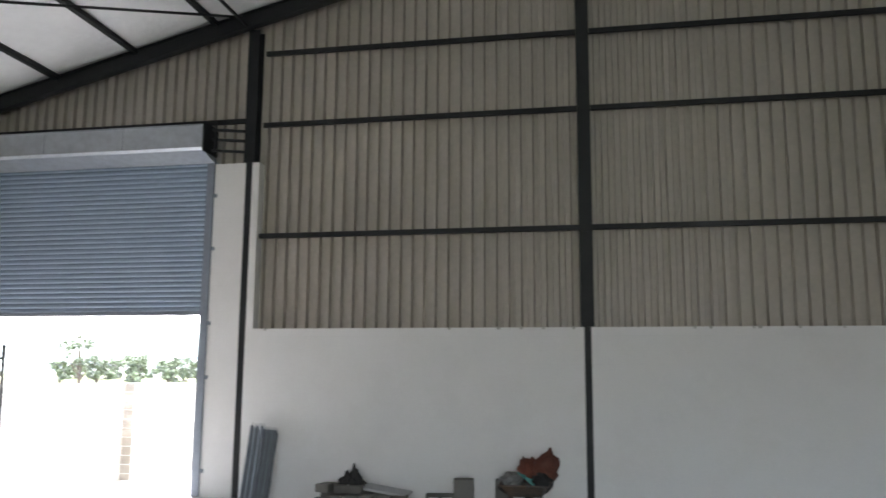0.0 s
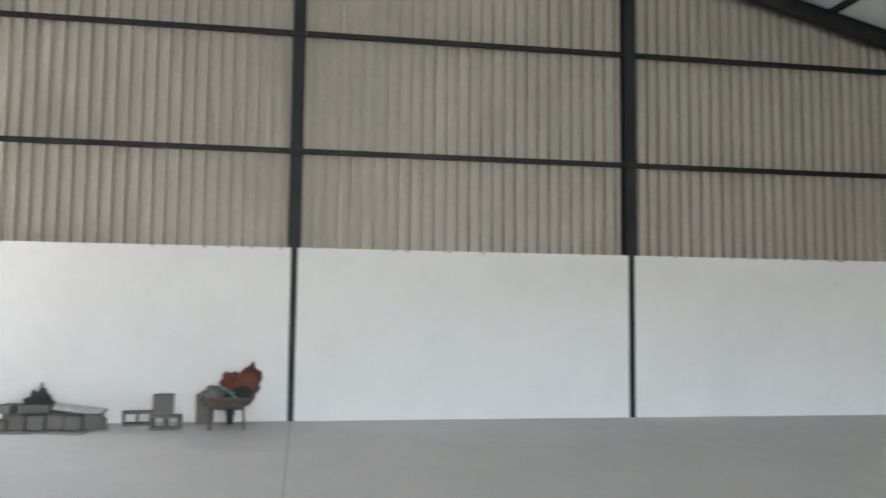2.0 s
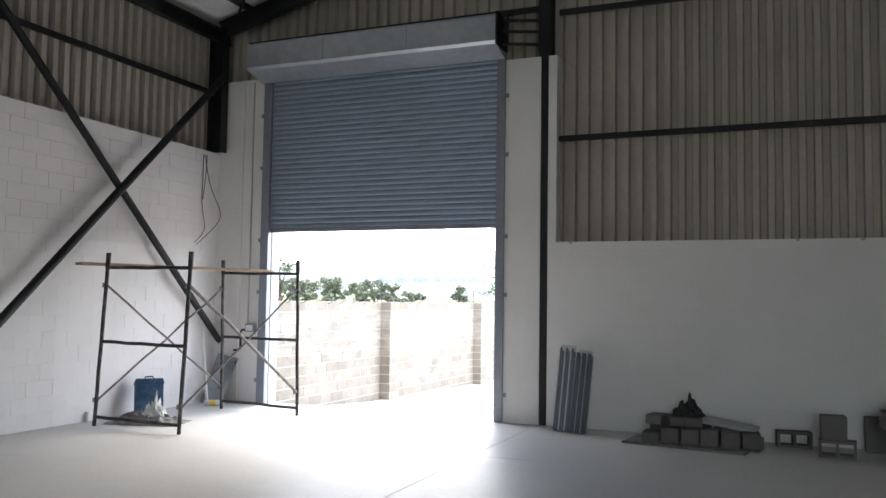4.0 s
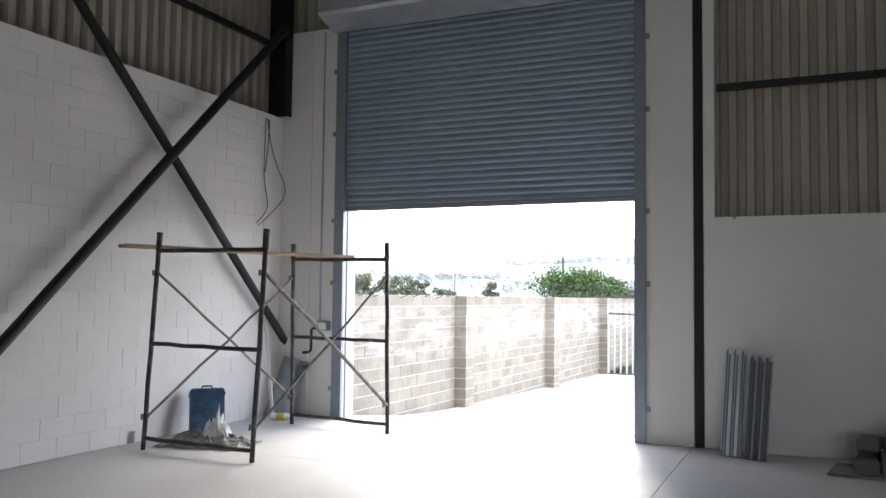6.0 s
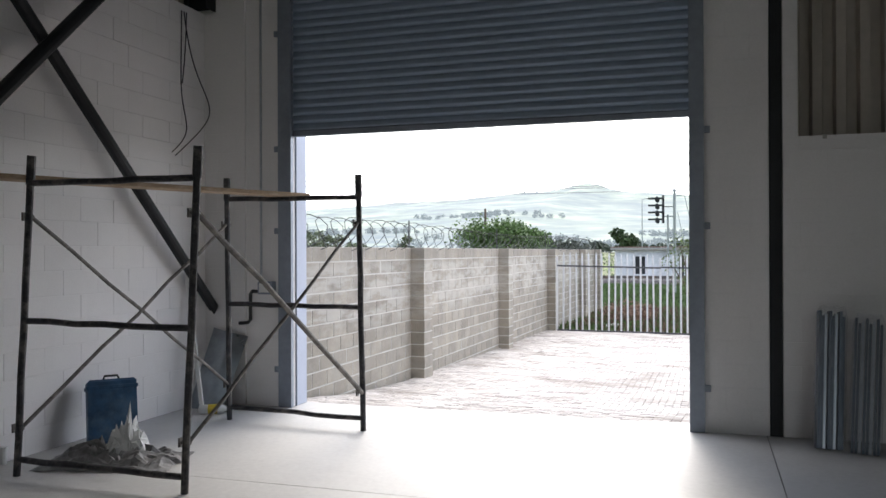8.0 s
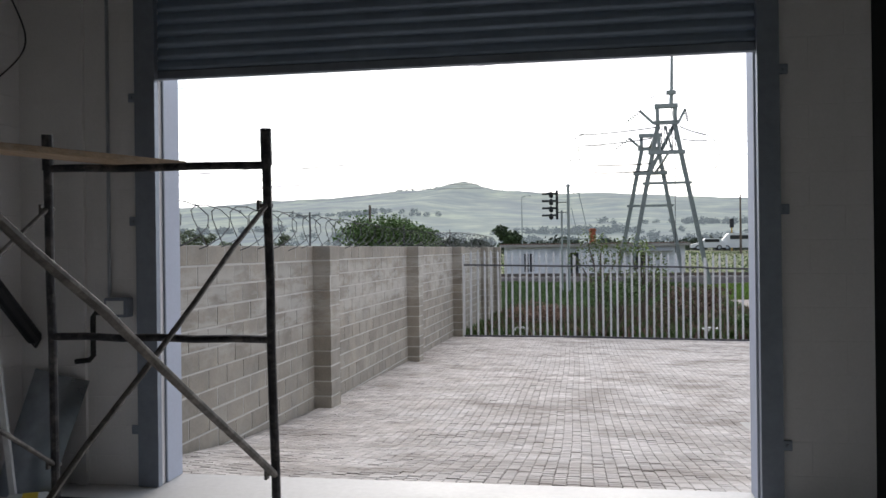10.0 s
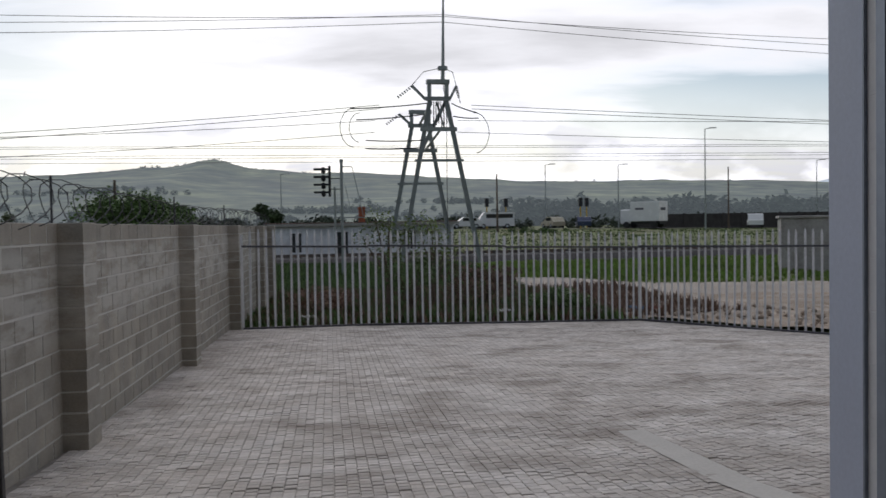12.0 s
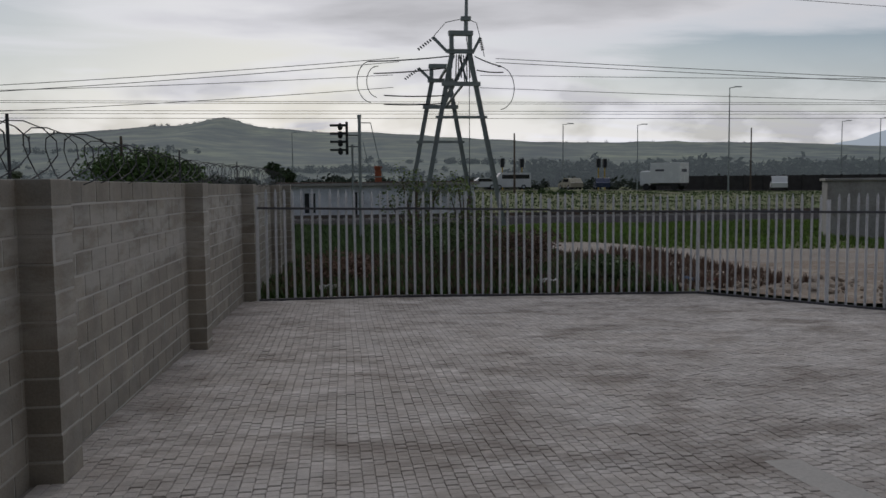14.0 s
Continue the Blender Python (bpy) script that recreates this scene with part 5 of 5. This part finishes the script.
part("label", Mesh().tube([(0, 0, -0.05), (0, 0, 0.04)], 0.0465, 14, False), "yellow", bt, "yellow paper label")
part("cap", Mesh().tube([(0, 0, 0.15), (0, 0, 0.17)], 0.017, 10), "white", bt)

# sheets propped in the corner
LOW = (Vector((-10.77, 11.70, 0.004)), Vector((-10.40, 11.74, 0.004)))
TOP = (Vector((-10.66, 11.99, 0.79)), Vector((-10.26, 11.99, 0.71)))


def sheet(u, v, back=0.0):
    p = LOW[0].lerp(LOW[1], u).lerp(TOP[0].lerp(TOP[1], u), v)
    return p + Vector((0, -0.07 * math.sin(math.pi * u) * (0.4 + 0.6 * math.sin(math.pi * v)) + back, 0))


sh = Mesh().grid(14, 10, sheet)
sh.grid(14, 10, lambda u, v: sheet(1 - u, v, 0.003))
tagged(part("metal_sheet", sh, "sheetmetal", smooth=True), "curved galvanised sheet metal offcut propped in the corner", "metal sheet")
tagged(part("batten", Mesh().beam((-10.51, 11.56, 0.012), (-10.775, 11.69, 1.36), 0.04, 0.022, (0, 1, 0)), "white"), "thin pale batten leaning on the side wall", "batten")

# switch box, conduit and black pipe on the pier
db = empty("switch_box", pose(-10.06, YF, 1.14), "small grey switch box with a conduit on the door pier", "switch box")
part("box", Mesh().box(-0.07, -0.09, 0, 0.09, -0.002, 0.13, 0.008), "guide", db)
part("cover", Mesh().box(-0.05, -0.098, 0.02, 0.07, -0.091, 0.11, 0.002), "white", db)
part("conduit", Mesh().tube([(-0.07, -0.02, 0.13), (-0.07, -0.02, 4.05)], 0.012, 8), "galv", db, "thin grey conduit")
part("black_pipe", Mesh().tube([(0.06, -0.06, 0.02), (-0.15, -0.06, 0.03), (-0.17, -0.06, 0.0), (-0.17, -0.06, -0.26), (-0.2, -0.06, -0.29), (-0.3, -0.06, -0.3)], 0.018, 8), "black", db, "bent black pipe")
part("wall_rib", Mesh().box(-0.32, -0.03, -1.14, -0.25, -0.001, 4.06, 0.003), "paint", db, "white painted vertical rib")

# cables hanging on the side wall
for k, (pts) in enumerate((
        [(XL + 0.02, 11.62, 3.98), (XL + 0.03, 11.6, 3.5), (XL + 0.04, 11.55, 3.1), (XL + 0.05, 11.72, 2.8), (XL + 0.04, 11.6, 2.66), (XL + 0.03, 11.45, 2.55)],
        [(XL + 0.02, 11.66, 3.98), (XL + 0.05, 11.7, 3.5), (XL + 0.10, 11.98, 3.15), (XL + 0.10, 12.02, 2.95), (XL + 0.06, 11.8, 2.75), (XL + 0.03, 11.5, 2.52)],
        [(XL + 0.02, 11.7, 3.98), (XL + 0.03, 11.68, 3.6), (XL + 0.04, 11.6, 3.25)])):
    cv = bpy.data.curves.new("hanging_cable", "CURVE")
    cv.dimensions, cv.bevel_depth, cv.bevel_resolution = "3D", 0.006, 1
    sp = cv.splines.new("NURBS")
    sp.points.add(len(pts) - 1)
    for p, q in zip(sp.points, pts):
        p.co = (*q, 1)
    sp.use_endpoint_u, sp.order_u = True, 4
    cv.materials.append(M["wire"])
    tagged(new("hanging_cable", cv), "loose thin dark cable hanging down the white wall", "cable", "hanging cables")

# wrapped bundles of steel section by the column
for k, (x, y, ry, yaw, top) in enumerate(((-4.89, 11.70, 3.6, 6, 1.12), (-4.65, 11.60, 2.2, -8, 1.07))):
    b = empty("steel_bundle", pose(x, y, 0.0, -9.5, ry, yaw), "film-wrapped bundle of galvanised steel studs leaning upright", "steel bundle", "steel bundles")
    for i in range(8):
        dx = -0.100 + i * 0.0255
        part("stud", Mesh().box(dx, -0.045 + 0.018 * (i % 3), 0, dx + 0.019, 0.05, top - 0.03 - 0.02 * ((i * 5) % 3), 0.003), "galv" if i in (2, 5) else "stud", b)

    def wrap(u, v):
        g = 2 * math.pi * u
        q = Vector((math.cos(g), math.sin(g), v * 7 + k * 9))
        r = (1.0 + 0.10 * noise.noise(q * 2.2)) * (1 if v < 0.93 else 1 - 3.2 * (v - 0.93))
        return (0.117 * math.copysign(abs(math.cos(g)) ** .6, math.cos(g)) * r, 0.066 * math.copysign(abs(math.sin(g)) ** .6, math.sin(g)) * r, 0.03 + v * (top - 0.02) + 0.02 * noise.noise(q * 3))
    part("wrapping", Mesh().grid(32, 24, wrap), "film", b, "crinkled clear plastic film")


# loose concrete blocks
def solid_block(m, w=0.39, d=0.14, h=0.19, label="loose grey concrete block in a pile", group="loose blocks"):
    mb = Mesh().box(-w / 2, -d / 2, 0, w / 2, d / 2, h, 0.008)
    return tagged(part("concrete_block", mb, "rawblock", m=m), label, "block", group)


def hollow_block(m, label="hollow two-cell concrete block on the floor", group="loose blocks"):
    w, d, h, t = 0.39, 0.19, 0.19, 0.032
    mb = Mesh()
    for x0, x1, z0, z1 in ((-w / 2, w / 2, 0, t), (-w / 2, w / 2, h - t, h), (-w / 2, -w / 2 + t, t, h - t), (w / 2 - t, w / 2, t, h - t), (-t / 2, t / 2, t, h - t)):
        mb.box(x0, -d / 2, z0, x1, d / 2, z1)
    return tagged(part("hollow_block", mb, "rawblock", m=m), label, "block", group)


tagged(part("base_board", Mesh().box(-0.72, -0.30, 0, 0.72, 0.30, 0.022, 0.004), "tarp", m=pose(-3.24, 11.33, 0.002, 0, 0, -9)), "thin grey board under the pile of blocks", "board")
for i in range(6):
    solid_block(pose(-3.66 + i * 0.225, 11.36 + rnd(-.03, .03), 0.026, 0, 0, 90 + rnd(-8, 8)), 0.3, 0.2, 0.18 if i else 0.12)
for i in range(5):
    solid_block(pose(-3.62 + i * 0.25, 11.68 + rnd(-.02, .02), 0.026, 0, 0, 90 + rnd(-6, 6)), 0.28, 0.2, 0.19)
for i in range(3):
    solid_block(pose(-3.62 + i * 0.22, 11.5 + rnd(-.05, .05), 0.222, 0, 0, 90 + rnd(-20, 20)), 0.3, 0.19, 0.11)
solid_block(pose(-2.52, 11.48, 0.002, 0, 0, 30), 0.22, 0.13, 0.14)
tagged(part("pale_slab", Mesh().box(-0.42, -0.16, 0, 0.42, 0.16, 0.035, 0.006), "board", m=pose(-2.88, 11.62, 0.24, 4, 7, -6)), "pale flat board resting on the blocks", "board")
tagged(part("cement_lump", crumple(18, 16, 0.36, 0.26, 0.22, 12.0), "black", m=pose(-3.26, 11.5, 0.33)), "dark crumpled bag on top of the blocks", "bag")
hollow_block(pose(-2.07, 11.82, 0.002, 0, 0, 8))
hollow_block(pose(-1.62, 11.34, 0.002, 0, 0, -3))
solid_block(pose(-1.66, 11.36, 0.194, 0, 0, 6), 0.26, 0.19, 0.27, "grey concrete block stood on a hollow block")
solid_block(pose(-1.18, 11.88, 0.002, 0, 0, 4), 0.24, 0.14, 0.41, "grey concrete block stood on end by the wall")

# wheelbarrow with sacks
wbw = empty("wheelbarrow", pose(-0.82, 11.35, 0, 0, 0, 91), "rusty wheelbarrow loaded with bags standing by the wall", "wheelbarrow")
tray = Mesh()
lo = [(-0.28, -0.2, 0.30), (0.30, -0.2, 0.27), (0.30, 0.2, 0.27), (-0.28, 0.2, 0.30)]
hi = [(-0.42, -0.32, 0.44), (0.46, -0.32, 0.50), (0.46, 0.32, 0.50), (-0.42, 0.32, 0.44)]
tray.quad(*lo)
for i in range(4):
    j = (i + 1) % 4
    tray.quad(lo[i], lo[j], hi[j], hi[i])
    tray.quad(hi[i], hi[j], tuple(Vector(lo[j]) - Vector((0, 0, 0.012))), tuple(Vector(lo[i]) - Vector((0, 0, 0.012))))
part("tray", tray, "barrow", wbw)
part("tray_rim", Mesh().tube(hi + [hi[0]], 0.013, 6), "barrow", wbw)
for s in (-1, 1):
    part("handle", Mesh().tube([(0.47, s * 0.05, 0.2), (0.22, s * 0.17, 0.24), (-0.4, s * 0.25, 0.36), (-0.72, s * 0.29, 0.46)], 0.016, 7), "barrow", wbw)
    part("leg", Mesh().tube([(-0.2, s * 0.21, 0.28), (-0.26, s * 0.22, 0.012), (-0.16, s * 0.22, 0.012), (-0.02, s * 0.2, 0.27)], 0.014, 6), "barrow", wbw)
wh = Mesh().tube([(0.44, -0.04, 0.19), (0.44, 0.04, 0.19)], 0.188, 18)
wheel = part("wheel", wh, "black", wbw, "black rubber wheel")
part("hub", Mesh().tube([(0.44, -0.06, 0.19), (0.44, 0.06, 0.19)], 0.06, 10), "barrow", wheel)


def sack(name, m, w, d, h, mat, label, seed):
    def fn(u, v):
        g, e = 2 * math.pi * u, math.pi * (v - .5)
        q = Vector((math.cos(g) * math.cos(e), math.sin(g) * math.cos(e), math.sin(e)))
        r = 1 + 0.28 * noise.noise(q * 2.4 + Vector((seed, 0, 0))) + 0.1 * noise.noise(q * 6)
        return (q.x * w * r, q.y * d * r, (q.z + 1) * h * r)
    return tagged(part(name, Mesh().grid(28, 16, fn), mat, m=m, smooth=True), label, "bag")


sack("sack", pose(-0.62, 11.42, 0.42, 0, 14, 0), 0.17, 0.15, 0.19, "sack", "crumpled orange-brown sack heaped on the wheelbarrow", 2)
sack("sack", pose(-0.78, 11.50, 0.43, 0, -10, 20), 0.15, 0.13, 0.155, "sack", "crumpled orange-brown sack heaped on the wheelbarrow", 7)
sack("sack", pose(-1.00, 11.36, 0.33, 0, -20, 0), 0.17, 0.14, 0.11, "tarp", "dark grey bag lying in the wheelbarrow", 5)
sack("sack", pose(-0.62, 11.30, 0.30, 0, 0, 0), 0.14, 0.13, 0.13, "black", "black bag hanging over the wheelbarrow rim", 9)
tagged(part("rag", crumple(14, 10, 0.32, 0.10, 0.06, 6), "teal", m=pose(-0.80, 11.24, 0.47, 0, 38, 0)), "teal and white rag over the wheelbarrow load", "rag")

# board and planks by the side wall
bd = empty("coated_board", pose(0, 0, 0), "pale coated board with stencilled marks leaning on the wall", "board")
lo_, hi_ = (Vector((10.22, 8.40, 0.045)), Vector((10.22, 7.35, 0.045))), (Vector((10.47, 9.06, 0.62)), Vector((10.47, 8.16, 0.64)))
def board_fn(u, v):
    p = lo_[0].lerp(lo_[1], u).lerp(hi_[0].lerp(hi_[1], u), v)
    return p + Vector((-0.03 * math.sin(math.pi * v), 0, 0))
bdm = Mesh().grid(8, 8, board_fn)
bdm.grid(8, 8, lambda u, v: board_fn(1 - u, v) + Vector((0.012, 0, 0)))
part("face", bdm, "board", bd)
for v, u0, u1 in ((0.78, 0.15, 0.32), (0.55, 0.12, 0.24), (0.52, 0.36, 0.46), (0.53, 0.58, 0.64), (0.2, 0.5, 0.54)):
    q = Mesh().quad(*[board_fn(u, w) + Vector((-0.004, 0, 0.002)) for u, w in ((u0, v), (u1, v), (u1, v + 0.05), (u0, v + 0.05))])
    part("print_bar", q, "ink", bd, "dark unreadable stencil mark")
for x, y, yaw, L, w in ((9.86, 8.98, 1.5, 4.2, 0.16), (10.10, 8.66, 0.0, 3.8, 0.15)):
    tagged(part("floor_plank", Mesh().box(-w / 2, -L, 0, w / 2, 0, 0.038, 0.004), "wood", m=pose(x, y, 0.002, 0, 0, yaw)), "raw timber plank lying on the floor by the wall", "plank", "floor planks")
tagged(part("floor_plank", Mesh().box(-0.07, -3.4, 0, 0.07, 0, 0.036, 0.004), "wood", m=pose(10.06, 8.5, 0.042, 0, 0, 0.6)), "raw timber plank lying on another plank", "plank", "floor planks")

# ---- pieces of walls and paving ----
# painted blocks of the side wall by the door
def face_block(w, h, mat, t=0.02, ch=0.002):
    return Mesh().box(-t, 0, 0, 0, w, h, ch).data("block", M[mat])


rng = random.Random(21)
BW, BH = 0.40, 0.2032
whole = face_block(BW - 0.003, BH - 0.003, "painted_block", 0.02, 0.0015)
rest = Mesh()
for c in range(20):
    z = c * BH
    y = YF - 0.004 - (0.2 if c % 2 else 0)
    if c % 2:
        rest.box(XL - 0.02, y + 0.004, z, XL, YF - 0.004, z + BH - 0.005, 0.002)
    while y > YB + 0.5:
        dx = rng.uniform(-0.0018, 0.0018)
        if y > 6.6:
            o = new("block", whole)
            o.parent = wall_left
            o.matrix_basis = pose(XL + dx, y - BW + 0.004, z)
        else:
            rest.box(XL - 0.02 + dx, y - BW + 0.004, z, XL + dx, y, z + BH - 0.005, 0.002)
        y -= BW
part("block_run", rest, "painted_block", wall_left)["kind"] = "stuff"

# boundary wall blocks, twelve courses and more below ground
CH = 0.2
ybl = face_block(0.382, 0.183, "block", 0.05, 0.004)
pier_bl = Mesh().box(-0.05, -0.2, 0, 0.235, 0.2, 0.186, 0.006).data("pier_block", M["block"])
rest = Mesh()
count = 0
for c in range(13):
    z = WTOP - (c + 1) * CH
    y = YO + 0.02 - (0.2 if c % 2 else 0)
    while y < 38.5:
        dx = rng.uniform(-0.003, 0.003)
        y0 = max(y, YO + 0.02)
        zc = z + 0.006
        if z + CH > yard_z(-10, y) - 0.05:
            if y < 22.5 and y0 == y and count < 300:
                o = new("block", ybl)
                o.parent = boundary_wall
                o.matrix_basis = pose(wall_x(y) + dx, y + 0.006, zc, rng.uniform(-.3, .3), 0, -1.2 + rng.uniform(-.2, .2))
                count += 1
            else:
                rest.box(-0.05, y0 - y + 0.008, 0, 0, 0.392, 0.183, 0.004, pose(wall_x(y) + dx, y, zc, 0, 0, -1.2))
        y += 0.4
    for py_ in PIERS:
        if z + CH > yard_z(-10, py_) - 0.3:
            o = new("pier_block", pier_bl)
            o.parent = boundary_wall
            o.matrix_basis = pose(wall_x(py_) + rng.uniform(-.004, .004), py_ + rng.uniform(-.004, .004), z + 0.0055, 0, 0, -1.2 + rng.uniform(-.5, .5))
part("block_run", rest, "block", boundary_wall)["kind"] = "stuff"

pc = Mesh()
for py_ in PIERS:
    pc.box(-0.05, -0.194, -1.6, 0.230, 0.194, WTOP - 0.006, m=pose(wall_x(py_), py_, 0, 0, 0, -1.2))
part("pier_mortar", pc, "mortar", boundary_wall)

# pavers
PX, PY = 0.095, 0.1


def paver_mesh():
    mb = Mesh()
    a, b, i, h = PX / 2 - 0.002, PY / 2 - 0.004, 0.005, 0.05
    mb.v = [(-a, -b, -h), (a, -b, -h), (a, b, -h), (-a, b, -h), (-a, -b, -i), (a, -b, -i), (a, b, -i), (-a, b, -i), (-a + i, -b + i, 0), (a - i, -b + i, 0), (a - i, b - i, 0), (-a + i, b - i, 0)]
    mb.f = [(8, 9, 10, 11)]
    for r in (0, 4):
        for k in range(4):
            e = (k + 1) % 4
            mb.f.append((r + k, r + e, r + 4 + e, r + 4 + k))
    return mb


pv = paver_mesh()
pv_me = pv.data("paver", M["paver"])
run = Mesh()
made = 0
for c in range(int(17.4 / PX)):
    x = -10.42 + (c + 0.5) * PX
    y = 12.46 - PY + (PY / 2 if c % 2 else 0)
    while y < 29.5:
        y += PY
        xx = x + rng.uniform(-.002, .002) + 0.01 * math.sin(y * 0.9)
        if in_yard(xx, y + 0.05) and not (-5.04 < xx < -4.90 and 12.7 < y < 17.2):
            low = 0.010 * noise.noise(Vector((xx * 0.8, y * 1.6, 2))) + 0.006 * noise.noise(Vector((xx * 3, y * 5, 7)))
            z = yard_z(xx, y) + low + rng.uniform(-.003, .003)
            e = 0.05
            sl = math.degrees(math.atan2(yard_z(xx, y + e) - yard_z(xx, y - e), 2 * e))
            m = pose(xx, y, z, sl + rng.uniform(-2.2, 2.2), rng.uniform(-1.2, 1.2), rng.uniform(-2.5, 2.5))
            if made < 300 and -9.8 < xx < -6.3 and y < 13.3:
                o = new("paver", pv_me)
                o.parent = pavement
                o.matrix_basis = m
                made += 1
            else:
                k = len(run.v)
                run.v += [tuple(m @ Vector(q)) for q in pv.v]
                run.f += [tuple(k + i for i in f) for f in pv.f]
part("paver_run", run, "paver", pavement)["kind"] = "stuff"
